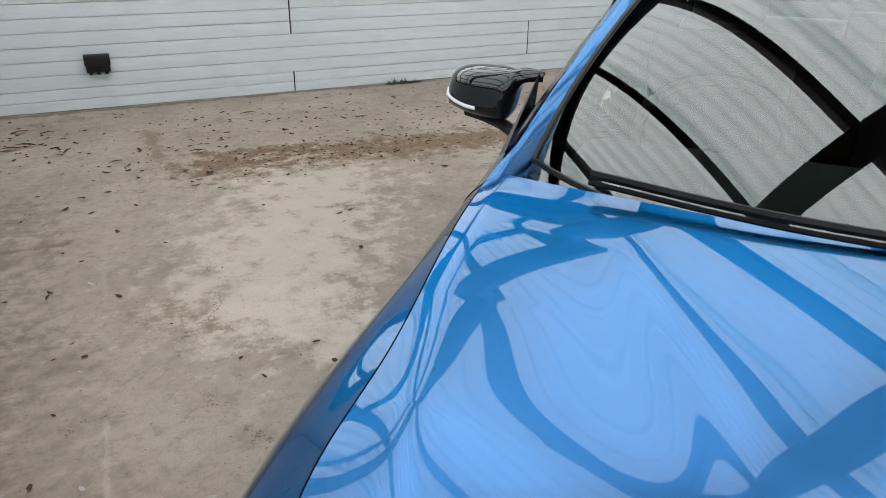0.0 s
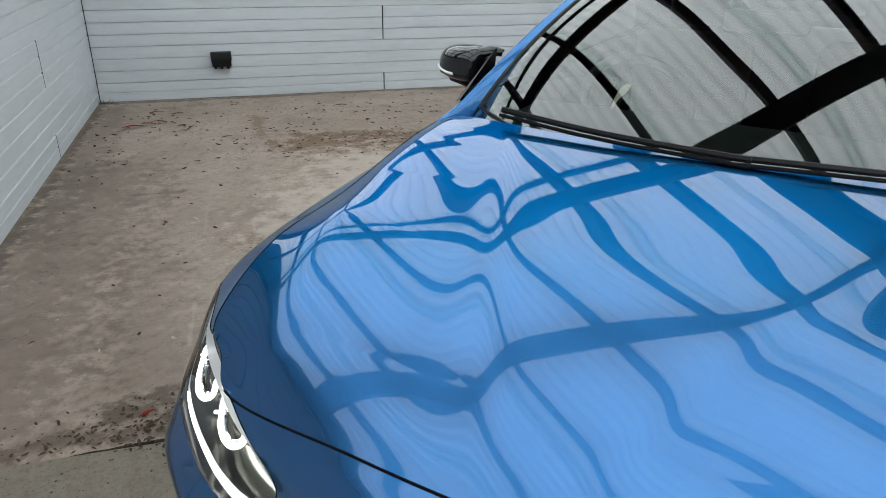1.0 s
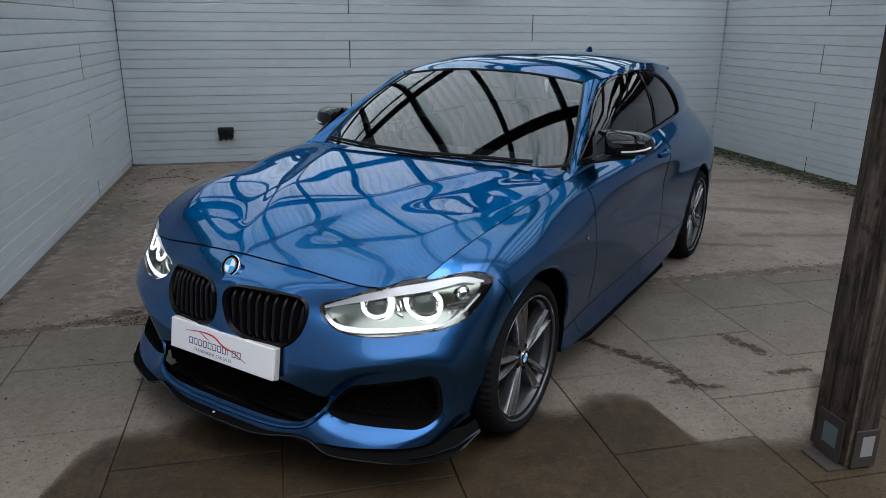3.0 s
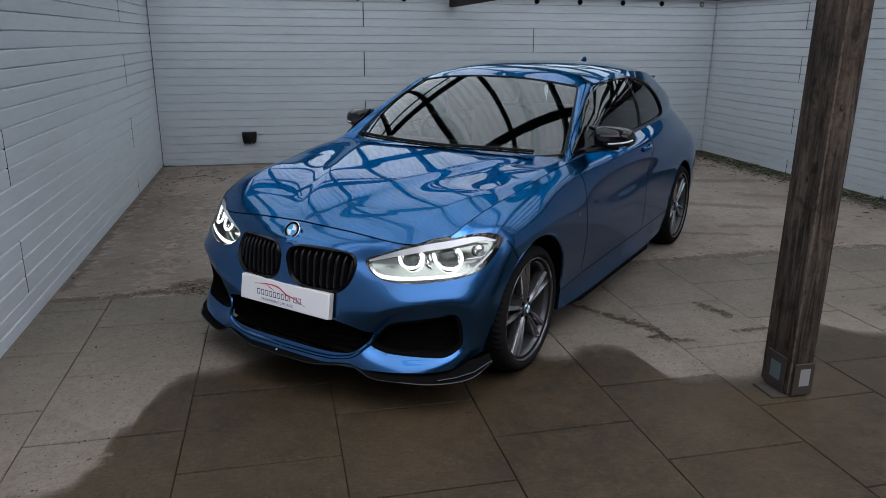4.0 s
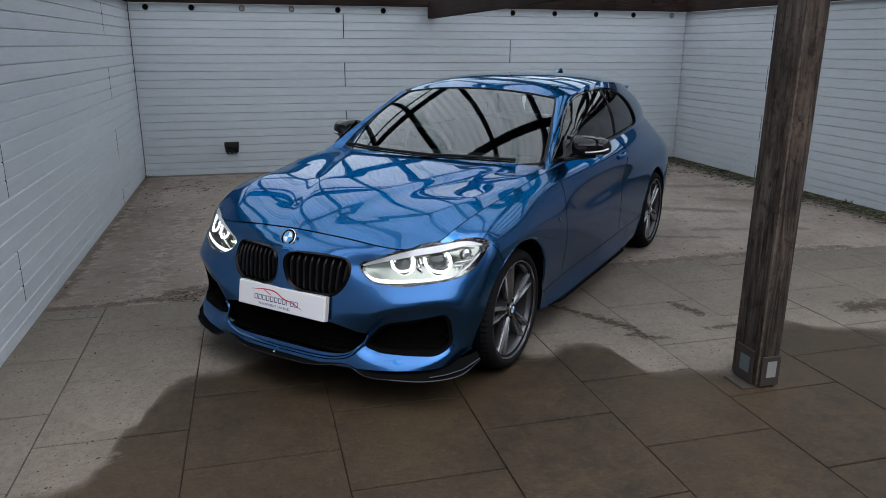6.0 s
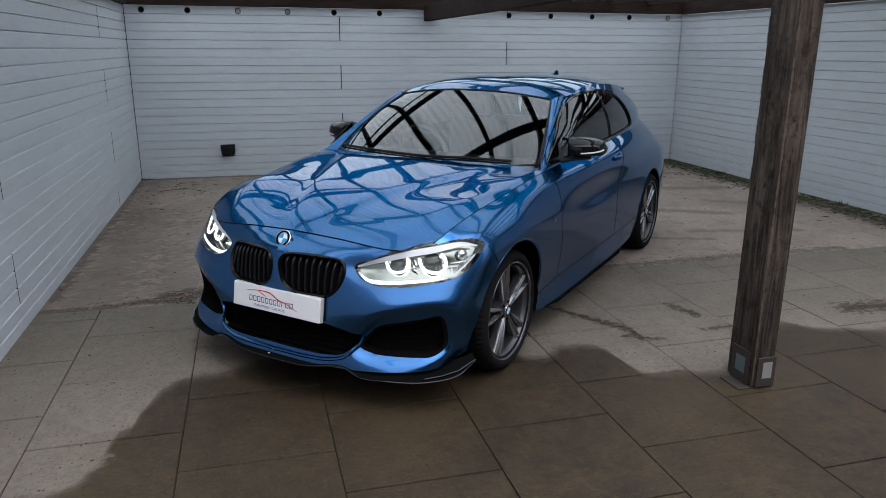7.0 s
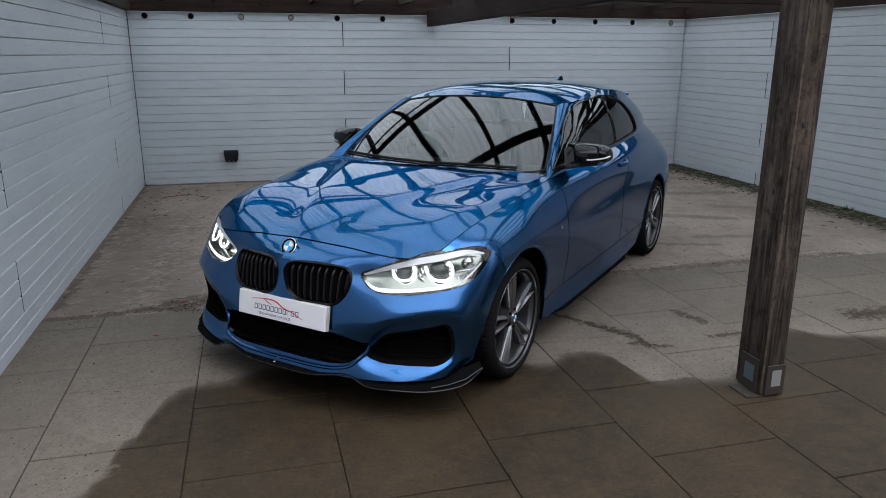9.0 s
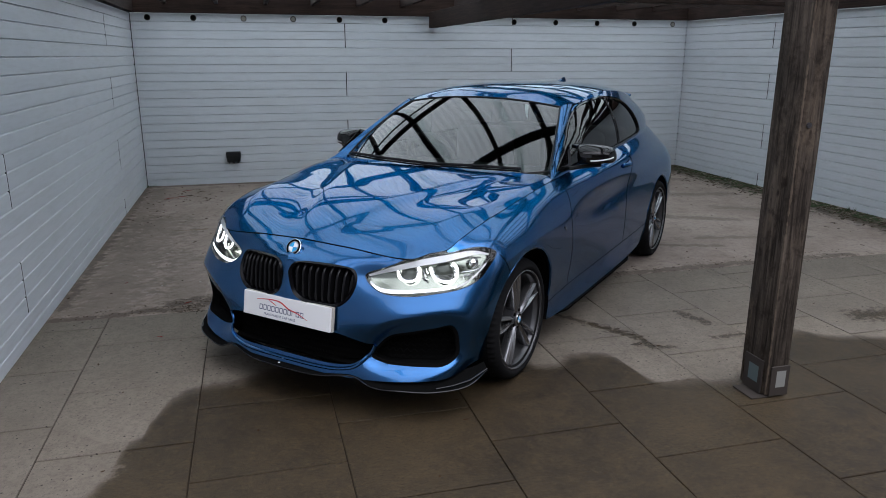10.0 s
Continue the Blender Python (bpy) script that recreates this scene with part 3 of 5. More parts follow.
on_nose = lambda v: (v[:, 0] > 0.2)
on_flank = lambda v: (v[:, 1] > 0.6) & (v[:, 0] < 0.5)
KIDNEY = closed_spline([(.022, .60), (.020, .655), (.045, .688), (.14, .698), (.26, .692), (.332, .674), (.352, .625), (.338, .560), (.285, .510), (.20, .500), (.10, .508), (.045, .54)], 5)
INTAKE = closed_spline([(0, .395), (.13, .395), (.27, .388), (.40, .362), (.447, .345), (.420, .302), (.374, .259), (.30, .245), (.15, .244), (0, .245), (-.2, .245), (-.2, .395)], 5)
FOG = closed_spline([(.430, .288), (.455, .335), (.515, .395), (.60, .418), (.70, .440), (.762, .452), (.778, .425), (.782, .36), (.776, .295), (.74, .262), (.66, .254), (.57, .255), (.49, .262)], 5)
LAMP = closed_spline([(-.106, .656), (-.03, .689), (.050, .7225), (.105, .752), (.15, .768), (.22, .775), (.268, .7615), (.327, .770), (.41, .774), (.464, .761), (.489, .742), (.452, .690), (.395, .639), (.305, .609), (.20, .592), (.08, .578), (-.045, .588), (-.096, .625)], 5)
RECESS = closed_spline([(.385, .285), (.42, .345), (.47, .410), (.54, .468), (.65, .500), (.775, .508), (.832, .47), (.838, .36), (.815, .275), (.72, .226), (.60, .208), (.50, .214), (.42, .245)], 5)
q_nose = skin.v[:, 1:]
d_nose, _ = poly_distance(q_nose, RECESS)
into = np.clip(-d_nose / 0.046, 0, 1)
into = np.where(on_nose(skin.v), into * into * (3 - 2 * into), 0)
into = smooth_grid(into.reshape(NR, NC, 1), 5).reshape(-1)
skin.v -= np.outer(into * 0.036, (0.85, 0.5, 0))
SIDE[:] = skin.v.reshape(SIDE.shape)
skin = Skin(SIDE)
SIDE_TU, SIDE_TV = skin.tu, skin.tv
kidney_faces = skin.cut(FRONT, KIDNEY, on_nose)
intake_faces = skin.cut(FRONT, INTAKE, lambda v: (v[:, 0] > 0.6))
fog_faces = skin.cut(FRONT, FOG, on_nose)
lamp_faces = skin.cut(LAMPWARD, LAMP, lambda v: (v[:, 0] > 0.15) & (v[:, 1] > 0.25))
ARCH = {"front": (0.018, 0.368), "rear": (0.0, 0.352)}
for axle, hub in HUBS.items():
    skin.cut(FLANK, ring(hub + ARCH[axle][0], WHEEL_Z + 0.012, ARCH[axle][1]), on_flank, 0.02)


def deeper(v, faces, depth, scale=1.0):
    """The same patch pushed in along its mean normal."""
    v = np.array(v, float)
    n = np.zeros(3)
    for f in faces:
        a, b, c = v[f[0]], v[f[1]], v[f[2]]
        n += np.cross(b - a, c - a)
    n /= np.linalg.norm(n)
    mid = v.mean(0)
    return mid + (v - mid) * scale - n * depth, n


def surface_at(a, b, axes, near):
    """The body's place at the plan place (a, b) of those axes."""
    A = np.array(axes, float)
    V = SIDE.reshape(-1, 3)
    pick = np.nonzero(near(V))[0]
    q = V[pick] @ A.T
    d = np.hypot(q[:, 0] - a, q[:, 1] - b)
    total, weight = np.zeros(3), 0.0
    for k in d.argsort()[:6]:
        T = np.stack([SIDE_TU[pick[k]], SIDE_TV[pick[k]]], 1)
        M = A @ T
        go = np.array((a, b)) - q[k]
        step = T @ np.linalg.solve(M, go) if abs(np.linalg.det(M)) > 1e-7 else go @ A
        if np.linalg.norm(step) > 3 * np.linalg.norm(go) + 1e-6:
            step = go @ A
        w = 1 / (d[k] + 1e-3) ** 2
        total += w * (V[pick[k]] + step)
        weight += w
    return total / weight


def on_surface(outline, axes, near, out=0.0, normal=(1, 0, 0)):
    return [surface_at(a, b, axes, near) + out * np.array(normal) for a, b in outline]


def both(name, data, mat, label="", parent=None, **kw):
    """A part of the left side and its mirror image."""
    l = part(name, data, mat, parent or car, label, **kw)
    r = part(name, mirrored(*data), mat, parent or car, label, **kw)
    return l, r


def split_panels():
    groups = {"front_bumper": [], "front_wing": [], "door": [], "rear_quarter_panel": [], "sill": [], "rear_bumper": []}
    for f in skin.f:
        x, y, z = skin.v[list(f)].mean(0)
        if x > 0.27 + 0.10 * max(0.0, 0.62 - z):
            g = "front_bumper"
        elif z < 0.295 + 0.012 * max(0, (-0.5 - x)) and -2.4 < x < -0.3:
            g = "sill"
        elif x > -0.60:
            g = "front_wing"
        elif x > -1.74 - 0.35 * max(0, z - 0.72):
            g = "door"
        elif x < -3.13 and z < 0.66:
            g = "rear_bumper"
        else:
            g = "rear_quarter_panel"
        groups[g].append(f)
    return groups


for pname, pf in split_panels().items():
    pair = both(pname, skin.piece(pf), PAINT, sharp=180)
    for ob, turned in zip(pair, (1, -1)):
        used = sorted({i for q in pf for i in q})
        ob.data.normals_split_custom_set_from_vertices([tuple(x) for x in skin.n[used] * (1, turned, 1)])


def arch_lip(hub, R):
    pts = []
    for k in range(61):
        a = radians(-12 + 204 * k / 60)
        x, z = hub + R * math.cos(a), WHEEL_Z + 0.012 + R * math.sin(a)
        if z < (0.335 if math.cos(a) < 0 else 0.235):
            continue
        s = surface_at(x + 0.03 * math.cos(a), z + 0.03 * math.sin(a), FLANK, on_flank)
        pts.append((x, s[1] - 0.008, z))
    return tube(pts, 0.010, 6)


def arch_liner(hub, R):
    verts, faces = [], []
    n = 40
    for k in range(n + 1):
        a = radians(-20 + 220 * k / n)
        for y in (0.845 if hub > -1 else 0.785, 0.55):
            verts.append((hub + (R + .004) * math.cos(a), y, WHEEL_Z + 0.012 + (R + .004) * math.sin(a)))
    for k in range(n):
        faces.append((2 * k, 2 * k + 1, 2 * k + 3, 2 * k + 2))
    base = len(verts)
    verts += [(hub, 0.55, WHEEL_Z)] + [(hub + (R + .004) * math.cos(2 * math.pi * k / 40), 0.55, WHEEL_Z + 0.012 + (R + .004) * math.sin(2 * math.pi * k / 40)) for k in range(40)]
    faces += [(base, base + 1 + k, base + 1 + (k + 1) % 40) for k in range(40)]
    return verts, faces


for axle, hub in HUBS.items():
    hub, R = hub + ARCH[axle][0], ARCH[axle][1]
    both("wheel_arch_lip", arch_lip(hub, R), PAINT)
    both("wheel_arch_liner", arch_liner(hub, R), VOID_BLACK)

# bonnet
BON_C = crspline([(.652, 0, .768), (.60, 0, .799), (.48, 0, .848), (.25, 0, .905), (0, 0, .938), (-.20, 0, .962), (-.405, 0, .985)], 12)
TOP_EDGE = SIDE[-1].copy()
BON_E = TOP_EDGE[2 * SUB_S:]
BON_E = BON_E[BON_E[:, 0] > -0.60]


def resample(P, n, bias=1.0):
    L = np.r_[0, np.cumsum(np.linalg.norm(np.diff(P, axis=0), axis=1))]
    s = np.linspace(0, 1, n) ** bias * L[-1]
    return np.array([np.interp(s, L, P[:, k]) for k in range(3)]).T


def bonnet_grid(na=150, nu=76):
    C, E = resample(BON_C, na), resample(BON_E, na)
    G = np.zeros((na, nu, 3))
    for i in range(na):
        a = i / (na - 1)
        for j in range(nu):
            u = j / (nu - 1)
            y = E[i, 1] * u
            x = C[i, 0] + (E[i, 0] - C[i, 0]) * u ** 2
            flat = max(0.0, 1 - a / 0.45) ** 0.7 * 0.65
            z = C[i, 2] + (E[i, 2] - C[i, 2]) * ((0.25 + flat) * u ** 2 + (0.75 - flat) * u ** 4)
            G[i, j] = (x, y, z)
    # the front edge lies on the nose's upper edge
    nose = TOP_EDGE[:2 * SUB_S + 1]
    off = np.array([[np.interp(y, nose[:, 1], nose[:, k]) for k in (0, 2)] for y in G[0, :, 1]]) - G[0][:, [0, 2]]
    for i in range(na):
        k = max(0.0, 1 - i / 44) ** 2
        G[i, :, 0] += off[:, 0] * k
        G[i, :, 2] += off[:, 1] * k
    return G


BON = bonnet_grid()
full = np.concatenate([BON[:, :0:-1] * (1, -1, 1), BON], 1)
full = smooth_grid(full, 80)


def crease(x, y, a, edge):
    """Depth below the raised middle, which two creases bound; they run together at the badge."""
    line = 0.040 + 0.43 * (0.68 - x)
    side = abs(y) - line
    side = 0.016 * math.log1p(math.exp(min(side / 0.016, 60.0)))
    fade = min(1.0, a * 6) * min(1.0, (1 - a) * 5 + 0.25) * max(0.0, 1 - side / max(edge - line, 0.10))
    return 0.016 * (1 - math.exp(-side / 0.055)) * fade


# the ridge that bounds the bonnet's flat top, and the fall to the wing outside it
RIDGE = [(-.43, .742), (-.115, .716), (.15, .657), (.307, .614), (.47, .552), (.60, .50)]


def ridge(x, y, a, edge):
    at = min(np.interp(x, [p[0] for p in RIDGE], [p[1] for p in RIDGE]), edge - 0.02)
    inner = max(0.0, 1 - (at - abs(y)) / 0.36) ** 1.7
    outer = max(0.0, edge - abs(y)) / (edge - at)
    soft = 0.11
    top = -soft * math.log(math.exp(-min(inner, 8) / soft) + math.exp(-min(outer, 8) / soft))
    fade = min(1.0, a / 0.45) * min(1.0, (edge - at) / 0.14)
    return 0.029 * max(0.0, top) * fade


for i, row in enumerate(full):
    for p in row:
        p[2] += ridge(p[0], p[1], i / (len(full) - 1), row[-1][1])
        p[2] -= crease(p[0], p[1], i / (len(full) - 1), row[-1][1])
part("bonnet", (full.reshape(-1, 3), grid_faces(full.shape[0], full.shape[1])), PAINT, car, sharp=80)
part("panel_gap", tube([(x + .0015, y, z + .0005) for x, y, z in full[0]], 0.0023, 6), SEAM, car)
both("panel_gap", tube([(x, y + .0008, z - .0010) for x, y, z in resample(BON_E, 90)[12:]], 0.0017, 6), SEAM)

# cabin lines of the left half
RAIL = crspline([(-.50, .768, .938), (-.78, .702, 1.082), (-1.05, .650, 1.202), (-1.26, .608, 1.301), (-1.65, .587, 1.360), (-2.2, .560, 1.358), (-2.75, .508, 1.310), (-3.04, .466, 1.258)], 10)
BELT_X = crspline([(x, 0, 0) for x in (-.45, -.75, -1.0, -1.3, -1.75, -2.3, -2.75, -3.22)], 10)[:, 0]
BELT = np.array([[np.interp(-x, -TOP_EDGE[:, 0], TOP_EDGE[:, k]) for k in range(3)] for x in BELT_X])


def cabin_side():
    n = len(RAIL)
    G = np.zeros((26, n, 3))
    for j in range(n):
        for i in range(26):
            u = i / 25
            p = BELT[j] * (1 - u) + RAIL[j] * u
            p[1] += 0.035 * math.sin(math.pi * u) * min(1, np.linalg.norm(RAIL[j] - BELT[j]) / 0.3)
            G[i, j] = p
    # finer along the car
    return np.array([crspline(r, 2) for r in G])


cabin = Skin(cabin_side())
DLO = closed_spline([(-.64, .985), (-.77, 1.055), (-.92, 1.130), (-1.08, 1.215), (-1.26, 1.285), (-1.52, 1.322), (-1.85, 1.328), (-2.12, 1.306), (-2.31, 1.255), (-2.43, 1.165), (-2.492, 1.06), (-2.43, 1.034), (-2.2, 1.022), (-1.8, 1.007), (-1.3, .995), (-.9, .985)], 5)
CABIN_V = cabin.v.copy()
glass_faces = cabin.cut(FLANK, DLO, None, 0.011)
both("side_frame", cabin.piece(cabin.f), PAINT, sharp=60)


def cabin_at(x, z):
    d = np.hypot(CABIN_V[:, 0] - x, CABIN_V[:, 2] - z)
    k = d.argsort()[:6]
    w = 1 / (d[k] + 1e-4) ** 2
    return np.array((x, (CABIN_V[k, 1] * w).sum() / w.sum(), z))


gv, gf = cabin.piece(glass_faces)
gv = gv - np.array((0, .006, 0))
front_glass = [f for f in gf if gv[list(f)].mean(0)[0] > -1.85 + 0.06 * (1.33 - gv[list(f)].mean(0)[2])]
rear_glass = [f for f in gf if f not in set(front_glass)]


def pack(v, faces):
    used = sorted({i for f in faces for i in f})
    index = {i: k for k, i in enumerate(used)}
    return v[used], [tuple(index[i] for i in f) for f in faces]


for ob in (*both("door_window", pack(gv, front_glass), SIDE_GLASS, "dark tinted glass"), *both("quarter_window", pack(gv, rear_glass), SIDE_GLASS, "dark tinted glass")):
    ob.visible_shadow = False
both("window_seal", tube([cabin_at(x, z) + (0, .001, 0) for x, z in DLO], 0.009, 6, True), GLOSS_BLACK)
both("door_pillar", tube([cabin_at(-1.85 + 0.06 * (1.33 - z), z) for z in np.linspace(1.005, 1.325, 12)], 0.0045, 6, flat=1.0), GLOSS_BLACK)

# windscreen, pillars and roof
LEAD = 8


def bow(p0, p1, p2, n=61):
    """A plain bow from p0 to p2, drawn towards p1, led on below p0 by a few steps."""
    p0, p1, p2 = (np.array(p, float) for p in (p0, p1, p2))
    return np.array([(1 - v) ** 2 * p0 + 2 * v * (1 - v) * p1 + v * v * p2 for v in (np.arange(n + LEAD) - LEAD) / (n - 1)])


SCREEN_SIDE = bow((-.639, .704, .971), (-.843, .663, 1.141), (-1.165, .552, 1.297))
SCREEN_MID = bow((-.385, 0, .948), (-.723, 0, 1.160), (-1.115, 0, 1.345))


def screen_grid(nu=81):
    n = len(SCREEN_MID)
    G = np.zeros((n, nu, 3))
    for i in range(n):
        for j in range(nu):
            u = -1 + 2 * j / (nu - 1)
            m, s, w = SCREEN_MID[i], SCREEN_SIDE[i], abs(u)
            G[i, j] = (m[0] + (s[0] - m[0]) * w ** 2.64, s[1] * u, m[2] + (s[2] - m[2]) * w ** 2.24)
    return G


SG = screen_grid()
screen = part("windscreen", (SG.reshape(-1, 3), grid_faces(SG.shape[0], SG.shape[1])), SCREEN_GLASS, car, "green tinted windscreen")
screen.visible_shadow = False
part("windscreen_seal", tube(list(map(tuple, np.vstack([SG[LEAD], SG[LEAD + 1:, -1], SG[-1, ::-1][1:], SG[LEAD:, 0][::-1][1:-1]]))), 0.007, 6, True), SATIN_BLACK, car)


def pillar():
    n = 30
    rail = resample(RAIL[:31], n)
    sc = resample(SCREEN_SIDE, n)
    G = np.zeros((7, n, 3))
    for j in range(n):
        for i in range(7):
            u = i / 6
            p = sc[j] * (1 - u) + rail[j] * u
            p = p + np.array((.35, .5, .8)) * 0.022 * math.sin(math.pi * u)
            G[i, j] = p
    return G.reshape(-1, 3), grid_faces(7, n, True)


both("windscreen_pillar", pillar(), PAINT)
ROOF_MID = crspline([(-1.115, 0, 1.345), (-1.30, 0, 1.388), (-1.65, 0, 1.418), (-2.1, 0, 1.420), (-2.6, 0, 1.402), (-3.0, 0, 1.366), (-3.16, 0, 1.347)], 10)
ROOF_SIDE = crspline([(-1.165, .560, 1.300), (-1.30, .613, 1.318), (-1.65, .587, 1.360), (-2.2, .560, 1.358), (-2.6, .524, 1.327), (-2.9, .487, 1.288), (-3.04, .466, 1.258)], 10)


def roof_grid(nu=33):
    n = len(ROOF_MID)
    G = np.zeros((n, nu, 3))
    for i in range(n):
        a = min(1, i / 14)
        for j in range(nu):
            u = -1 + 2 * j / (nu - 1)
            m, s = ROOF_MID[i], ROOF_SIDE[i]
            w = abs(u) ** (2.4 + 0.6 * a)
            G[i, j] = (m[0] + (s[0] - m[0]) * abs(u) ** 2.4, s[1] * u, m[2] + (s[2] - m[2]) * w)
    return G


RG = roof_grid()
part("roof", (RG.reshape(-1, 3), grid_faces(RG.shape[0], RG.shape[1])), PAINT, car, sharp=80)


def tailgate():
    top = RG[-1]
    rows = []
    b = resample(np.vstack([TOP_EDGE[TOP_EDGE[:, 0] < -3.222][::-1], BELT[-1:]]), 17)
    low = np.vstack([b[::-1] * (1, -1, 1), b[1:]])
    for i in range(12):
        u = i / 11
        rows.append([top[j] * (1 - u) + low[j] * u + np.array((-.05, 0, .02)) * math.sin(math.pi * u) * (1 - (j / 16 - 1) ** 4) for j in range(33)])
    return np.array(rows).reshape(-1, 3), grid_faces(12, 33)


part("tailgate", tailgate(), PAINT, car)
part("rear_spoiler", tube([(-3.145 + 0.25 * y * y, y, 1.342 - 0.32 * y * y) for y in np.linspace(-.44, .44, 15)], 0.020, 8, flat=0.5), PAINT, car)


def fin():
    prof = [(-2.50, 1.402), (-2.58, 1.425), (-2.65, 1.452), (-2.675, 1.455), (-2.68, 1.40)]
    v = [(x, y * (1 - (z - 1.40) * 14), 1.396 + (z - 1.40) * 0.75) for y in (-.016, .016) for x, z in prof]
    return v, [tuple(range(5)), tuple(range(9, 4, -1))] + [(i, 5 + i, 5 + (i + 1) % 5, (i + 1) % 5) for i in range(5)]


part("roof_antenna", fin(), PAINT, car)

# body underside and cabin, which keep light from passing through
part("underbody", box(-3.4, 0.62, -0.56, 0.56, 0.17, 0.26, 0.02), VOID_BLACK, car)
part("floor_pan", box(-2.3, -0.40, -0.79, 0.79, 0.21, 0.30, 0.01), VOID_BLACK, car)
part("intake_duct", box(.58, .745, -.40, .40, .215, .243, 0.01), VOID_BLACK, car)
part("engine_bay", box(-0.38, 0.60, -0.50, 0.50, 0.27, 0.66, 0.05), VOID_BLACK, car)

# ---- nose ----


def thick_patch(faces, depth):
    v, f = skin.piece(faces)
    w, n = deeper(v, f, depth)
    return v, f, w, n


nose_near = lambda v: v[:, 0] > 0.35
v, f, back_v, kn = thick_patch(kidney_faces, 0.055)


def grille_slat(y):
    """One upright blade of the kidney grille."""
    zs = [z for z in np.linspace(.50, .70, 60) if poly_distance(np.array([(y, z)]), KIDNEY)[0][0] < -0.004]
    verts, faces = [], []
    n = 13
    for k, z in enumerate(np.linspace(zs[0], zs[-1], n)):
        t = k / (n - 1)
        back = 0.010 + 0.030 * max(0.0, (t - 0.72) / 0.28) ** 2 + 0.015 * max(0.0, (0.2 - t) / 0.2) ** 2
        p = surface_at(y, z, FRONT, nose_near) - (back, 0, 0)
        for dx, dy in ((.006, -.0025), (.006, .0025), (.002, .0062), (-.030, .0065), (-.030, -.0065), (.002, -.0062)):
            verts.append((p[0] + dx, p[1] + dy, p[2]))
    for i in range(n - 1):
        for k in range(6):
            faces.append((6 * i + k, 6 * i + (k + 1) % 6, 6 * i + 6 + (k + 1) % 6, 6 * i + 6 + k))
    return verts, faces


def rim_band(outline, axes, near, inner, out, normal, depth=0.03):
    """A bevelled frame that follows an opening, between the outline and a smaller one inside it."""
    o = np.asarray(outline, float)
    mid = o.mean(0)
    d = mid - o
    L = np.linalg.norm(d, axis=1)[:, None]
    i1 = o + d / L * inner * 0.35
    i2 = o + d / L * inner
    n = np.array(normal)
    a = np.array(on_surface(o, axes, near)) + n * 0.001
    b = np.array(on_surface(i1, axes, near)) + n * out
    c = np.array(on_surface(i2, axes, near)) - n * 0.002
    e = c - n * depth
    verts = np.vstack([a, b, c, e])
    k = len(o)
    faces = []
    for r in range(3):
        for j in range(k):
            faces.append((r * k + j, r * k + (j + 1) % k, (r + 1) * k + (j + 1) % k, (r + 1) * k + j))
    return verts, faces


for side_sign in (1, -1):
    flip = (lambda d: d) if side_sign > 0 else (lambda d: mirrored(*d))
    gr = part("kidney_grille", flip(rim_band(KIDNEY, FRONT, nose_near, 0.017, 0.009, (1, 0, 0))), GRILLE_BLACK, car, "gloss black grille with upright slats")
    part("grille_back", flip((back_v, f)), VOID_BLACK, gr)
    for y in np.linspace(.055, .325, 9):
        part("slat", flip(grille_slat(y)), SATIN_BLACK, gr)


def mesh_screen(outline, nx, nz, near, setback):
    """Honeycomb bars across an opening."""
    o = np.asarray(outline)
    lo, hi = o.min(0), o.max(0)
    out_v, out_f = [], []
    for r in range(1, nz):
        z = lo[1] + (hi[1] - lo[1]) * r / nz
        run = []
        for a in np.linspace(lo[0], hi[0], nx * 4):
            k = int(round((a - lo[0]) / (hi[0] - lo[0]) * nx * 2))
            zz = z + 0.006 * (1 if (k + r) % 2 else -1)
            if poly_distance(np.array([(a, zz)]), o)[0][0] < -0.004:
                run.append(surface_at(a, zz, FRONT, near) - (setback, 0, 0))
            else:
                if len(run) > 2:
                    tv, tf = tube(run, 0.0026, 4)
                    out_f += [tuple(i + len(out_v) for i in q) for q in tf]
                    out_v += list(tv)
                run = []
        if len(run) > 2:
            tv, tf = tube(run, 0.0026, 4)
            out_f += [tuple(i + len(out_v) for i in q) for q in tf]
            out_v += list(tv)
    return out_v, out_f


v, f = skin.piece(intake_faces)
bv = v - np.array((0.075, 0, 0))
both("intake_back", (bv, f), VOID_BLACK)
both("intake_mesh", mesh_screen(np.array([p for p in INTAKE if p[0] > -0.02]), 26, 6, nose_near, 0.050), VOID_BLACK, "black honeycomb mesh")
v, f = skin.piece(fog_faces)
bv, fn = deeper(v, f, 0.06)
for side_sign in (1, -1):
    flip = (lambda d: d) if side_sign > 0 else (lambda d: mirrored(*d))
    fog = part("air_intake", flip(rim_band(FOG, FRONT, nose_near, 0.014, 0.0, tuple(fn), 0.05)), VOID_BLACK, car, "black side air intake")
    part("intake_back", flip((bv, f)), VOID_BLACK, fog)
    part("intake_mesh", flip(mesh_screen(FOG, 12, 7, nose_near, 0.042)), VOID_BLACK, fog)

# lower lip lines on the bumper, raised blades
both("bumper_blade", tube(on_surface(crspline([(.0, .219), (.2, .220), (.31, .226), (.378, .245), (.425, .296), (.449, .340)], 6), FRONT, nose_near, 0.001), 0.009, 8), PAINT)

# headlamps
lamp_near = lambda v: (v[:, 0] > 0.1) & (v[:, 1] > 0.2)
lv, lf = skin.piece(lamp_faces)
inner_v, ln = deeper(lv, lf, 0.05, 0.97)


def lamp_at(w, z, depth):
    return surface_at(w, z, LAMPWARD, lamp_near) - ln * depth


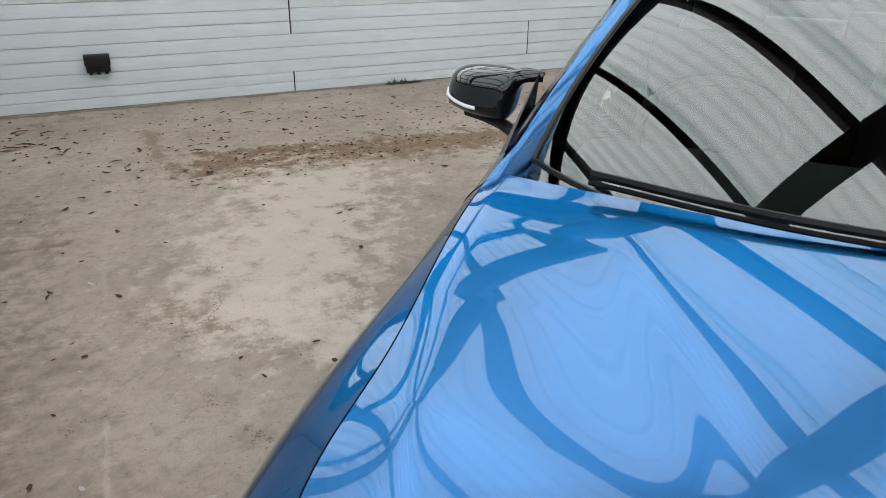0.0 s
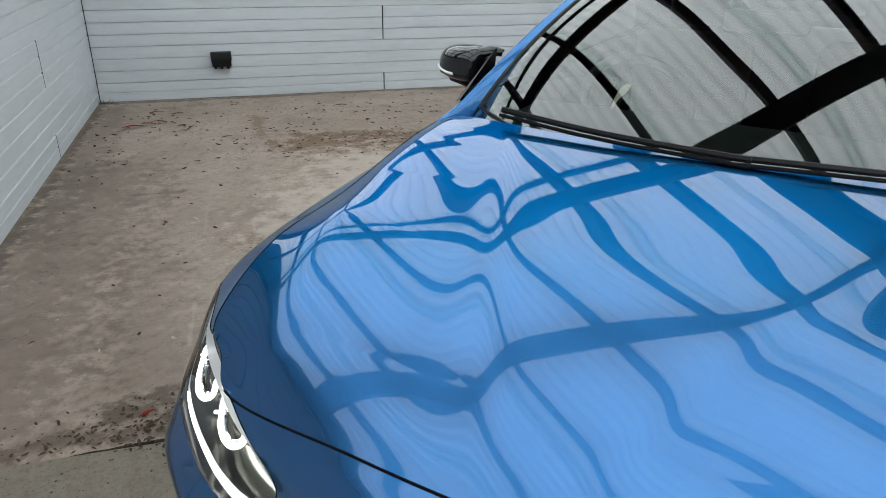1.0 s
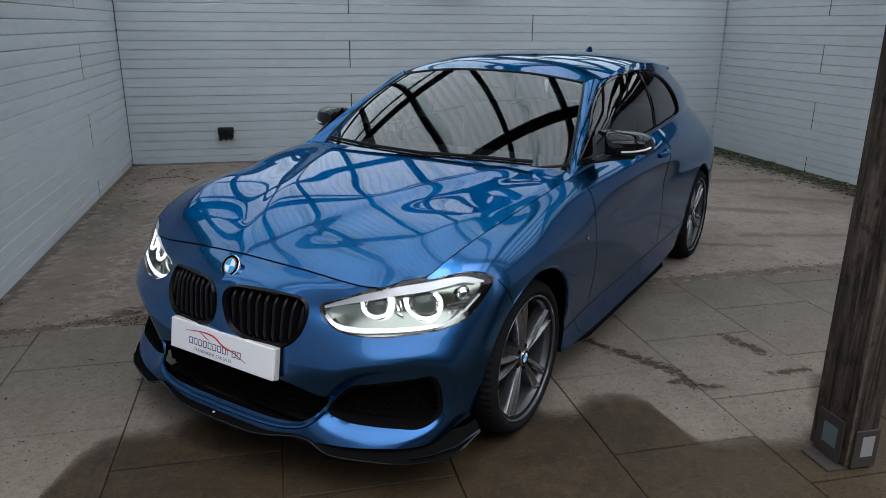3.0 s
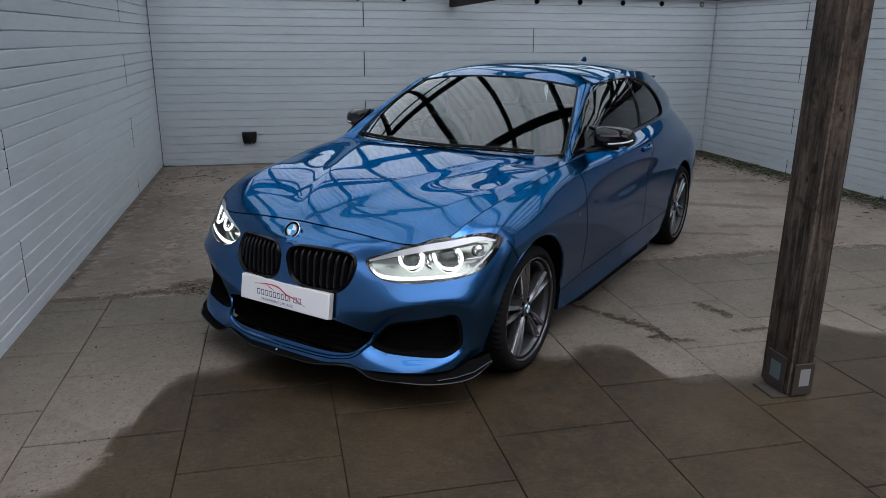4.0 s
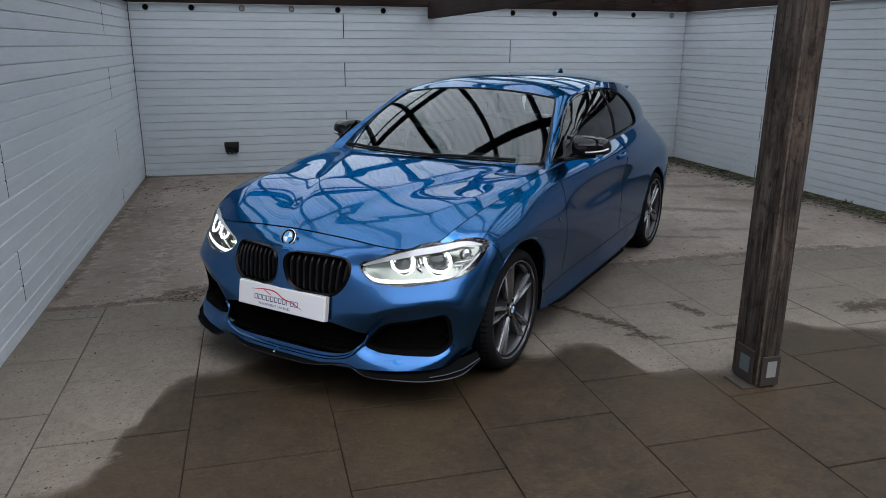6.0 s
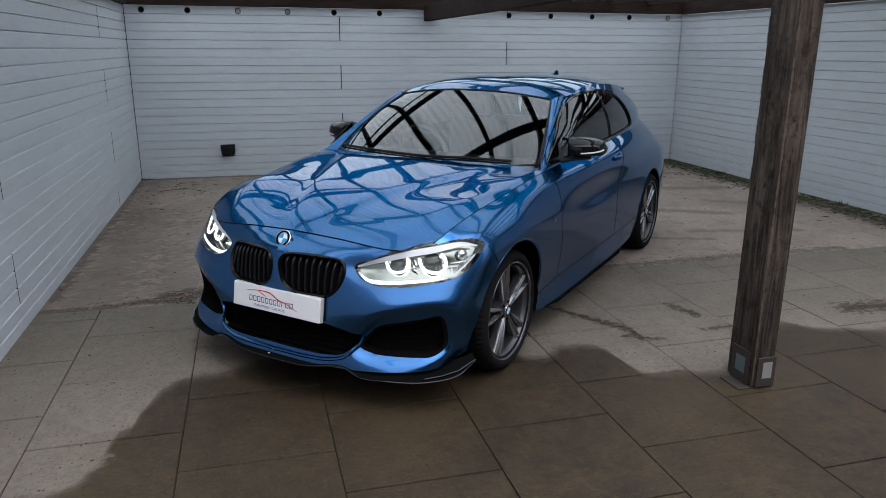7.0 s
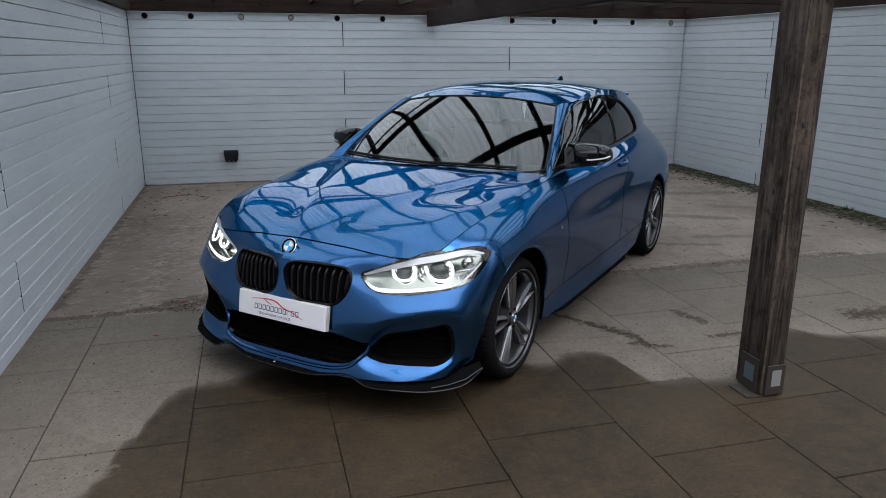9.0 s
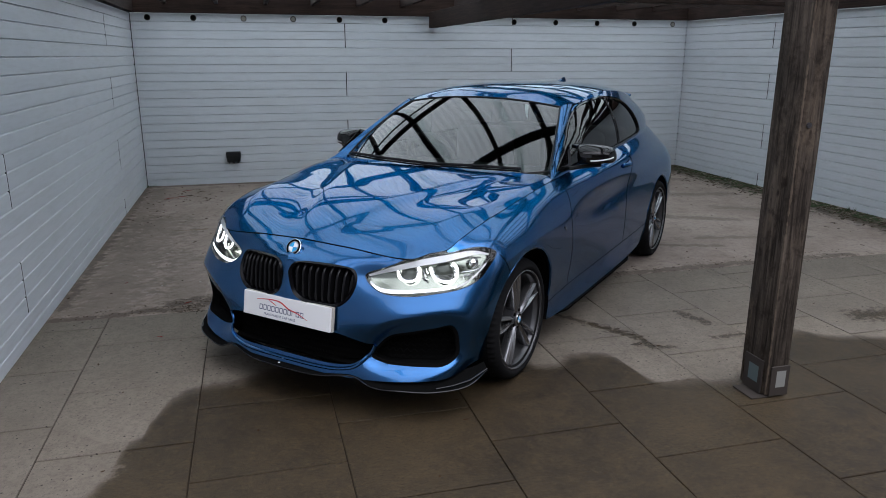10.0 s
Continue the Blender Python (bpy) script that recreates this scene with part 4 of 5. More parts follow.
def lamp_line(points, depth, wide):
    """A band along a line of places on the lamp."""
    P = np.array(points)
    T = np.gradient(P, axis=0)
    T /= np.linalg.norm(T, axis=1)[:, None]
    N = np.stack([-T[:, 1], T[:, 0]], 1)
    verts = []
    for p, n, w in zip(P, N, wide):
        verts += [lamp_at(*(p - n * w / 2), depth), lamp_at(*(p + n * w / 2), depth)]
    return verts, [(2 * k, 2 * k + 2, 2 * k + 3, 2 * k + 1) for k in range(len(P) - 1)]


def lamp_disc(cw, cz, r, depth):
    ring_v = [lamp_at(cw + r * math.cos(2 * math.pi * k / 24), cz + r * 1.1 * math.sin(2 * math.pi * k / 24), depth) for k in range(24)]
    mid = np.mean(ring_v, 0) + ln * 0.018
    return ring_v + [mid], [(24, k, (k + 1) % 24) for k in range(24)]


# the lamp's visible outline, under the bonnet's edge
LAMP_EDGE = np.array(LAMP)
top_w = TOP_EDGE[:90] @ np.array((-.6, .8, 0))
LAMP_EDGE[:, 1] = np.minimum(LAMP_EDGE[:, 1], np.interp(LAMP_EDGE[:, 0], top_w, TOP_EDGE[:90, 2]) - 0.001)
BROW = crspline([(-.090, .655), (.03, .693), (.134, .719), (.245, .738), (.315, .749), (.387, .754), (.45, .741)], 7)
CHIN = crspline([(-.086, .631), (-.060, .606), (-.028, .598), (.028, .597), (.088, .600), (.191, .609), (.259, .617), (.311, .626), (.366, .652), (.433, .702)], 6)
BROW_WIDE = np.interp(np.linspace(0, 1, len(BROW)), [0, .18, .5, .72, .88, 1], [.008, .024, .027, .022, .012, .006])
BROW[:, 1] = np.minimum(BROW[:, 1], np.interp(BROW[:, 0], LAMP_EDGE[2:48, 0], LAMP_EDGE[2:48, 1]) - BROW_WIDE / 2 - 0.005)
CHIN_WIDE = np.interp(np.linspace(0, 1, len(CHIN)), [0, .1, .3, .6, .8, 1], [.010, .017, .017, .013, .009, .006])
RINGS = (
    ([(.037, .684), (.041, .660), (.058, .645), (.089, .641), (.120, .654), (.132, .682), (.128, .704)], (.086, .672), .034),
    ([(.180, .705), (.186, .674), (.210, .651), (.250, .640), (.286, .651), (.300, .676), (.296, .704), (.280, .722)], (.242, .684), .044),
)


def lamp_rod(points, depth, r):
    return tube([lamp_at(a, b, depth) for a, b in crspline(points, 5)], r, 8)


for side_sign in (1, -1):
    flip = (lambda d: d) if side_sign > 0 else (lambda d: mirrored(*d))
    hl = part("headlight", flip(rim_band(LAMP_EDGE, LAMPWARD, lamp_near, 0.006, 0.001, tuple(ln), 0.05)), GLOSS_BLACK, car, "lit twin-ring headlight")
    part("reflector", flip((inner_v, lf)), LAMP_GREY, hl)
    part("brow_strip", flip(lamp_line(BROW, 0.008, BROW_WIDE)), LAMP_WHITE, hl, "pale upper strip")
    part("lower_strip", flip(lamp_line(CHIN, 0.010, CHIN_WIDE)), LAMP_WHITE, hl, "white lower strip")
    for path, (cw, cz), r in RINGS:
        part("light_ring", flip(lamp_rod(path, 0.016, 0.0055)), DRL, hl, "lit white ring")
        inset = [(cw + (a - cw) * 0.80, cz + (b - cz) * 0.80) for a, b in path]
        part("ring_bezel", flip(lamp_rod(inset, 0.022, 0.0050)), CHROME, hl)
        part("projector", flip(lamp_disc(cw, cz, r, 0.040)), LAMP_DARK, hl)
    part("lit_guide", flip(lamp_line(CHIN[3:40], 0.007, CHIN_WIDE[3:40] * 0.42)), DRL, hl)
    part("side_strip", flip(lamp_rod([(.322, .680), (.385, .685), (.436, .706)], 0.014, 0.0035)), CHROME, hl)
    part("side_strip", flip(lamp_rod([(.322, .668), (.362, .668), (.415, .694)], 0.020, 0.0030)), CHROME, hl)
    for a, b in (((.150, .690), (.160, .664)), ((.163, .700), (.170, .676)), ((.145, .660), (.168, .648))):
        part("chrome_facet", flip(lamp_rod([a, b], 0.026, 0.0055)), CHROME, hl)
    part("turn_lamp", flip(lamp_disc(.378, .716, .021, 0.026)), CHROME, hl, "chrome turn lamp bowl")
    for k in range(4):
        part("turn_lamp_fin", flip(lamp_rod([(.325 + .020 * k, .655 - .001 * k), (.335 + .020 * k, .667 + .002 * k)], 0.030, 0.0030)), CHROME, hl)
    lens = part("lens", flip((lv + ln * 0.001, lf)), LENS_GLASS, hl, "clear lens")
    lens.visible_shadow = False

# badge on the nose: plain rings and quarters
def disc(r, z, n=40, r0=0.0, a0=0.0, a1=360.0):
    """A flat ring or sector in the plane of x and y."""
    verts, faces = [], []
    for k in range(n + 1):
        a = radians(a0 + (a1 - a0) * k / n)
        verts += [(r0 * math.cos(a), r0 * math.sin(a), z), (r * math.cos(a), r * math.sin(a), z)]
    for k in range(n):
        faces.append((2 * k, 2 * k + 1, 2 * k + 3, 2 * k + 2))
    return verts, faces


def dome(r, h, n=40):
    verts, faces = [], []
    for i, (s, z) in enumerate(((1.0, -0.006), (1.0, h * 0.6), (0.93, h))):
        for k in range(n):
            a = 2 * math.pi * k / n
            verts.append((r * s * math.cos(a), r * s * math.sin(a), z))
    for i in range(2):
        for k in range(n):
            faces.append((i * n + k, i * n + (k + 1) % n, (i + 1) * n + (k + 1) % n, (i + 1) * n + k))
    faces.append(tuple(2 * n + k for k in range(n)))
    return verts, faces


def round_badge(parent, m, r, label):
    """A round badge: bright rim, black ring, four quarters of white and light blue."""
    b = part("badge", dome(r, 0.0045), CHROME, parent, label)
    b.matrix_local = m
    # on a wheel the pieces hang from the wheel itself
    on, at = (b, Matrix.Identity(4)) if parent is car else (parent, m)
    pieces = [part("badge_ring", disc(r * .93, 0.0050, r0=r * .70), VOID_BLACK, on), part("badge_band", disc(r * .72, 0.0048), CHROME, on), part("badge_rim", disc(r * .62, 0.0054, r0=r * .57), CHROME, on)]
    for k in range(4):
        pieces.append(part("badge_quarter", disc(r * .575, 0.0056, 10, 0.0, 90 * k, 90 * k + 90), BADGE_BLUE if k % 2 else BADGE_WHITE, on))
    for p in pieces:
        p.matrix_local = at
    return b


round_badge(car, Matrix.Translation((.720, 0, .740)) @ Euler((0, radians(57), 0)).to_matrix().to_4x4() @ Euler((0, 0, radians(90))).to_matrix().to_4x4(), 0.042, "round chrome badge with light blue and white quarters")

# front plate
PLATE_M = Matrix.Translation((.806, .008, .455)) @ Euler((radians(90), 0, radians(90))).to_matrix().to_4x4() @ Euler((radians(-9), 0, 0)).to_matrix().to_4x4()
plate = part("show_plate", box(-.264, .264, -.057, .057, -.006, .006, 0.002), PLATE_WHITE, car, "white dealer show plate with navy and red print")
plate.matrix_local = PLATE_M
part("plate_backing", box(-.268, .268, -.058, .058, -.024, -.006, 0.002), PLATE_EDGE, plate)


def bar(x0, x1, y0, y1, z=0.0064):
    return [(x0, y0, z), (x1, y0, z), (x1, y1, z), (x0, y1, z)], [(0, 1, 2, 3)]


def ribbon(points, wide, z=0.0064):
    p = [Vector((a, b, 0)) for a, b in points]
    verts, faces = [], []
    for i, q in enumerate(p):
        d = (p[min(i + 1, len(p) - 1)] - p[max(i - 1, 0)]).normalized()
        t = i / (len(p) - 1)
        w = wide * (0.35 + 0.65 * math.sin(math.pi * t))
        s = Vector((-d.y, d.x, 0)) * w / 2
        verts += [(q.x + s.x, q.y + s.y, z), (q.x - s.x, q.y - s.y, z)]
    for i in range(len(p) - 1):
        faces.append((2 * i, 2 * i + 1, 2 * i + 3, 2 * i + 2))
    return verts, faces


# the dealer's mark becomes a red swoosh and navy blocks
part("red_swoosh", ribbon(crspline([(-.178, .026), (-.09, .036), (-.03, .032), (.02, .008), (.07, -.002), (.135, -.026)], 8), 0.007), PRINT_RED, plate)
part("red_swoosh", ribbon(crspline([(-.105, .034), (-.075, .020), (-.055, .012)], 6), 0.005, 0.0066), PRINT_RED, plate)
def hollow_block(x0, x1, y0, y1, t):
    """A plain upright frame of thin strokes."""
    verts, faces = [], []
    for a, b, c, d in ((x0, x0 + t, y0, y1), (x1 - t, x1, y0, y1), (x0 + t, x1 - t, y1 - t, y1), (x0 + t, x1 - t, y0, y0 + t)):
        v, f = bar(a, b, c, d)
        faces += [tuple(i + len(verts) for i in q) for q in f]
        verts += v
    return verts, faces


for k in range(11):
    part("navy_block", hollow_block(-.160 + k * .0250, -.160 + k * .0250 + (.0195 if k != 8 else .004), -.020, .006, .0036 if k != 8 else .0018), PRINT_NAVY, plate)
slogan = bpy.data.curves.new("slogan", "FONT")
slogan.body, slogan.size, slogan.align_x, slogan.extrude = "TRANSPARENT CAR SALES", 0.0165, "CENTER", 0.0001
slogan.materials.append(PRINT_NAVY)
so = new("slogan", slogan)
so.parent = plate
so.location = (-.035, -.043, 0.0065)

# front splitter in gloss black, with a raised kerb line
def splitter():
    line = crspline([(.852, 0, .182), (.842, .20, .185), (.800, .355, .202), (.79, .39, .195), (.785, .47, .166), (.740, .60, .160), (.675, .73, .160), (.560, .835, .170), (.42, .862, .200)], 7)
    inner = crspline([(.74, 0, .205), (.735, .20, .205), (.71, .36, .205), (.70, .40, .205), (.68, .48, .205), (.64, .60, .21), (.56, .74, .215), (.45, .82, .225), (.40, .835, .23)], 7)
    verts, faces = [], []
    n = len(line)
    for a, b in zip(line, inner):
        verts += [tuple(b), tuple(a + (0, 0, .004)), tuple(a - (0.001, 0, .004)), tuple(b - (0, 0, .02))]
    for i in range(n - 1):
        for k in range(3):
            faces.append((4 * i + k, 4 * i + 4 + k, 4 * i + 5 + k, 4 * i + 1 + k))
    return verts, faces, line


sv, sf, sline = splitter()
spl = part("splitter", (np.vstack([sv, np.array(sv) * (1, -1, 1)]), sf + [tuple(i + len(sv) for i in q)[::-1] for q in sf]), VOID_BLACK, car, "black front splitter with a glossy edge", sharp=40)
both("splitter_edge", tube([tuple(p) for p in sline], 0.004, 6), GLOSS_BLACK, parent=spl)
both("splitter_fin", tube([(.665, .735, .176), (.61, .79, .182), (.54, .838, .192), (.43, .866, .212)], 0.0038, 6), GLOSS_BLACK, parent=spl)
tag_at = Vector((.825, -.03, .205))
part("maker_tag", ([(tag_at.x + .014, -.034, .1922), (tag_at.x + .014, -.024, .1922), (tag_at.x + .006, -.024, .1939), (tag_at.x + .006, -.034, .1939)], [(0, 1, 2, 3)]), PLATE_WHITE, spl, "small white and red tag", smooth=False)
both("side_skirt", ([(-.40, .82, .195), (-.62, .866, .184), (-1.85, .862, .184), (-1.95, .82, .195), (-.40, .82, .180), (-.62, .866, .172), (-1.85, .862, .172), (-1.95, .82, .180)], [(0, 1, 2, 3), (7, 6, 5, 4), (0, 4, 5, 1), (1, 5, 6, 2), (2, 6, 7, 3)]), VOID_BLACK, smooth=False)

# shut lines of bumper, wing and doors
def flank_line(points, r=0.0012, out=0.0):
    return tube([surface_at(x, z, FLANK, lambda v: (v[:, 1] > 0.55)) + (0, out, 0) for x, z in crspline(points, 6)], r, 5)


both("panel_gap", flank_line([(.305, .733), (.275, .69), (.228, .612)], 0.002), SEAM)
both("panel_gap", flank_line([(-.545, .945), (-.575, .90), (-.600, .80), (-.625, .62), (-.645, .46), (-.655, .36), (-.668, .306)]), SEAM)
both("panel_gap", flank_line([(-.36, .294), (-.65, .309), (-1.2, .320), (-1.68, .330), (-2.1, .338), (-2.33, .345)], 0.0022), SEAM)
both("panel_gap", flank_line([(-1.745, .335), (-1.742, .42), (-1.735, .50), (-1.73, .72), (-1.80, .90), (-1.83, .985)]), SEAM)
both("door_handle", tube([surface_at(x, z, FLANK, on_flank) + (0, .022 * math.sin(math.pi * k / 8), 0) for k, (x, z) in enumerate(zip(np.linspace(-1.57, -1.74, 9), np.linspace(.895, .905, 9)))], 0.013, 8, flat=1.2), PAINT)
both("wing_badge", tube([surface_at(x, z, FLANK, on_flank) + (0, .002, 0) for x, z in ((-.480, .705), (-.488, .685), (-.496, .694), (-.508, .672))], 0.0018, 5), CHROME)


# door mirrors
MIRROR_SECTIONS = [(.748, 1.099, 1.107, -.872, -.890), (.770, 1.093, 1.112, -.856, -.896), (.795, 1.078, 1.114, -.832, -.903), (.815, 1.004, 1.112, -.797, -.905), (.835, 1.001, 1.113, -.790, -.925), (.875, 1.001, 1.111, -.795, -.945), (.920, 1.004, 1.107, -.810, -.960), (.955, 1.008, 1.099, -.835, -.970), (.978, 1.008, 1.086, -.865, -.968), (.990, 1.016, 1.067, -.898, -.960), (.996, 1.026, 1.048, -.925, -.950)]


def mirror_shell():
    """The cap: rounded sections, each with its outward place, lower and upper edge, front and back; they close towards the tip."""
    secs = []
    for y, zb, zt, xf, xb in crspline(MIRROR_SECTIONS, 4):
        cx, cz, d, h = (xf + xb) / 2, (zb + zt) / 2, (xf - xb) / 2, (zt - zb) / 2
        ring_p = []
        for k in range(28):
            a = 2 * math.pi * k / 28
            c, w = math.cos(a), math.sin(a)
            ring_p.append((cx + d * math.copysign(abs(c) ** 0.56, c), y, cz + h * math.copysign(abs(w) ** 0.52, w) - 0.020 * max(0.0, c) * (1 if w > 0 else 0.2)))
        secs.append(ring_p)
    verts = [p for r in secs for p in r]
    faces = []
    for i in range(len(secs) - 1):
        for k in range(28):
            faces.append((i * 28 + k, i * 28 + (k + 1) % 28, (i + 1) * 28 + (k + 1) % 28, (i + 1) * 28 + k))
    faces += [tuple(range(28))[::-1], tuple((len(secs) - 1) * 28 + k for k in range(28))]
    return verts, faces


for side_sign in (1, -1):
    flip = (lambda d: d) if side_sign > 0 else (lambda d: mirrored(*d))
    mir = part("door_mirror", flip(mirror_shell()), GLOSS_BLACK, car, "gloss black door mirror")
    part("indicator", flip(tube([(-.800, .890, 1.026), (-.808, .915, 1.027), (-.831, .950, 1.031), (-.863, .979, 1.036), (-.902, .991, 1.042)], 0.0048, 6)), INDICATOR, mir, "white indicator strip")
    part("mirror_foot", flip(tube([(-.755, .752, .978), (-.79, .785, .978), (-.83, .825, .985), (-.86, .88, .992), (-.875, .93, .998)], 0.018, 8, flat=0.7)), MATT_BLACK, mir)
    part("mirror_sail", flip(([(-.60, .770, .985), (-.83, .772, .985), (-.83, .745, 1.125), (-.61, .760, .99), (-.83, .758, .985)], [(0, 1, 2), (3, 2, 4), (0, 2, 3)])), GLOSS_BLACK, mir, smooth=False)
    part("mirror_glass", flip(([(-.930, .835, 1.005), (-.975, .950, 1.012), (-.975, .950, 1.085), (-.930, .835, 1.098)], [(0, 1, 2, 3)])), CHROME, mir, smooth=False)


# wipers and cowl
part("cowl", (np.vstack([[(x - .02, y, z - .035) for x, y, z in SG[LEAD]], [(x + .07 - .05 * abs(y), y, z - .022) for x, y, z in SG[LEAD]]]), grid_faces(2, SG.shape[1])), MATT_BLACK, car)
for pts in ([(-.49, .60, 0.999), (-.425, .30, 1.004), (-.40, .05, 0.999)], [(-.40, .10, 0.999), (-.415, -.25, 1.006), (-.485, -.56, 1.012)]):
    wip = part("wiper", tube([tuple(p) for p in crspline(pts, 6)], 0.0055, 6, flat=1.6), MATT_BLACK, car)
    part("wiper_blade", tube([(p[0] + .014, p[1], p[2] - .012) for p in crspline(pts, 6)], 0.005, 6), RUBBER, wip)


# cabin
part("dashboard", box(-.98, -.52, -.66, .66, .80, .95, 0.05, 3), CABIN, car)
for y in (.36, -.36):
    seat = part("seat", box(-1.95, -1.42, y - .25, y + .25, .42, .58, 0.06, 3), CABIN, car)
    part("backrest", box(-2.02, -1.88, y - .24, y + .24, .55, 1.08, 0.06, 3), CABIN, seat)
    part("headrest", box(-2.03, -1.93, y - .12, y + .12, 1.10, 1.27, 0.04, 3), CABIN, seat)
part("rear_bench", box(-2.75, -2.55, -.55, .55, .45, 1.05, 0.06, 3), CABIN, car)
part("headlining", (RG[2:-3].reshape(-1, 3) - (0, 0, .035), grid_faces(RG.shape[0] - 5, RG.shape[1])), CABIN, car)
part("rear_view_mirror", box(-1.10, -1.07, -.12, .12, 1.195, 1.26, 0.012, 2), CABIN, car)
wheel_pts = [(-1.12 + .06 * math.sin(a), -.36 + .18 * math.cos(a), .93 + .16 * math.sin(a)) for a in np.linspace(0, 2 * math.pi, 32, endpoint=False)]
part("steering_wheel", tube(wheel_pts, 0.016, 8, True), CABIN, car)


# wheels
def tyre():
    """Side walls with raised bands, two grooves round the tread and notches across its shoulders."""
    prof = [(.235, -.100), (.252, -.112), (.272, -.116), (.290, -.110), (.306, -.097), (.314, -.075), (.3155, -.036), (.308, -.034), (.308, -.026), (.316, -.024), (.316, .024), (.308, .026), (.308, .034), (.3155, .036), (.314, .075), (.306, .097), (.290, .110), (.280, .114), (.272, .1155), (.264, .1120), (.2575, .1045), (.235, .095)]
    n = 198
    verts = []
    for k in range(n):
        a = 2 * math.pi * k / n
        for r, y in prof:
            if k % 3 == 0 and r > .300 and abs(y) > .05:
                r -= 0.007
            verts.append((r * math.cos(a), y, r * math.sin(a)))
    m = len(prof)
    faces = [(k * m + i, k * m + i + 1, ((k + 1) % n) * m + i + 1, ((k + 1) % n) * m + i) for k in range(n) for i in range(m - 1)]
    return verts, faces


def rim_ring():
    prof = [(.228, -.10), (.230, .070), (.238, .088), (.247, .099), (.252, .1055), (.2555, .1065), (.2575, .102), (.250, .090), (.240, .02)]
    n = 96
    verts = [(r * math.cos(2 * math.pi * k / n), y, r * math.sin(2 * math.pi * k / n)) for k in range(n) for r, y in prof]
    m = len(prof)
    faces = [(k * m + i, ((k + 1) % n) * m + i, ((k + 1) % n) * m + i + 1, k * m + i + 1) for k in range(n) for i in range(m - 1)]
    return verts, faces


def spoke(a, side):
    """One blade of a twin spoke from the hub to the rim, its face towards +y: a wide outer facet and a narrow one that falls into the groove."""
    secs = []
    n = 9
    for t in np.linspace(0, 1, n):
        r = .040 + (.243 - .040) * t
        off = (.0100 + .0260 * t ** 0.9) * side
        w = .0088 + .0072 * t + .003 * math.sin(math.pi * t)
        y = .082 + .012 * t + .004 * math.sin(math.pi * t)
        c, s = math.cos(a), math.sin(a)
        for e, dy in ((-1.0, -.016), (-.75, -.004), (.30, .004), (.55, .003), (1.0, -.012), (.8, -.050), (-.8, -.050)):
            d = off - e * w * side
            secs.append((r * c - d * s, y + dy, r * s + d * c))
    m = 7
    faces = [(m * i + k, m * i + (k + 1) % m, m * i + m + (k + 1) % m, m * i + m + k) for i in range(n - 1) for k in range(m)]
    faces.append(tuple((n - 1) * m + k for k in range(m)))
    if side < 0:
        faces = [f[::-1] for f in faces]
    return secs, faces


def barrel(r, y0, y1, n=32):
    verts = [(r * math.cos(2 * math.pi * k / n), y, r * math.sin(2 * math.pi * k / n)) for y in (y0, y1) for k in range(n)]
    return verts, [(k, (k + 1) % n, n + (k + 1) % n, n + k) for k in range(n)] + [tuple(range(n)), tuple(range(2 * n - 1, n - 1, -1))]


def barrel_wall(r, y0, y1, n=48):
    """The inside of the rim, seen between the spokes."""
    verts = [(r * math.cos(2 * math.pi * k / n), y, r * math.sin(2 * math.pi * k / n)) for y in (y0, y1) for k in range(n)]
    return verts, [(n + k, n + (k + 1) % n, (k + 1) % n, k) for k in range(n)]


def make_wheel():
    w = part("wheel", rim_ring(), RIM_DARK, car, "grey twin-spoke alloy wheel")
    part("tyre", tyre(), RUBBER, w)
    for k in range(5):
        a = radians(72 * k + 81)
        for side in (1, -1):
            part("spoke", spoke(a, side), ALLOY, w, sharp=25)
    part("wheel_hub", barrel(.060, .02, .080), ALLOY_DARK, w)
    part("brake_disc", barrel(.165, -.03, -.01, 48), BRAKE_IRON, w)
    part("wheel_back", barrel(.228, -.06, -.05, 48), VOID_BLACK, w)
    part("rim_barrel", barrel_wall(.2285, -.05, .070), RIM_DARK, w)
    part("rim_lip", tube([(.2535 * math.cos(t), .1065, .2535 * math.sin(t)) for t in np.linspace(0, 2 * math.pi, 96, endpoint=False)], .0028, 6, True), ALLOY, w)
    for k in range(5):
        a = radians(72 * k + 45)
        b = part("wheel_bolt", barrel(.009, .07, .086, 8), VOID_BLACK, w)
        b.location = (.047 * math.cos(a), 0, .047 * math.sin(a))
    part("cap_seat", barrel(.036, .07, .089, 32), ALLOY_DARK, w)
    round_badge(w, Matrix.Translation((0, .089, 0)) @ Euler((radians(-90), 0, 0)).to_matrix().to_4x4(), 0.031, "round centre cap")
    return w


wheel = make_wheel()
wheel.matrix_local = Matrix.Translation((HUBS["front"] + .018, .745, WHEEL_Z))


def copy_part(ob, m):
    """A further wheel on the same meshes."""
    made = {}
    for o in (ob, *ob.children_recursive):
        made[o] = o.copy()
        scene.collection.objects.link(made[o])
        made[o].parent = made.get(o.parent, o.parent)
        made[o].matrix_parent_inverse = o.matrix_parent_inverse
    made[ob].matrix_local = m
    return made[ob]


copy_part(wheel, Matrix.Translation((HUBS["rear"], .735, WHEEL_Z)) @ Euler((0, radians(20), 0)).to_matrix().to_4x4())
turn = Euler((0, 0, radians(180))).to_matrix().to_4x4()
copy_part(wheel, Matrix.Translation((HUBS["front"] + .018, -.745, WHEEL_Z)) @ turn)
copy_part(wheel, Matrix.Translation((HUBS["rear"], -.735, WHEEL_Z)) @ turn)

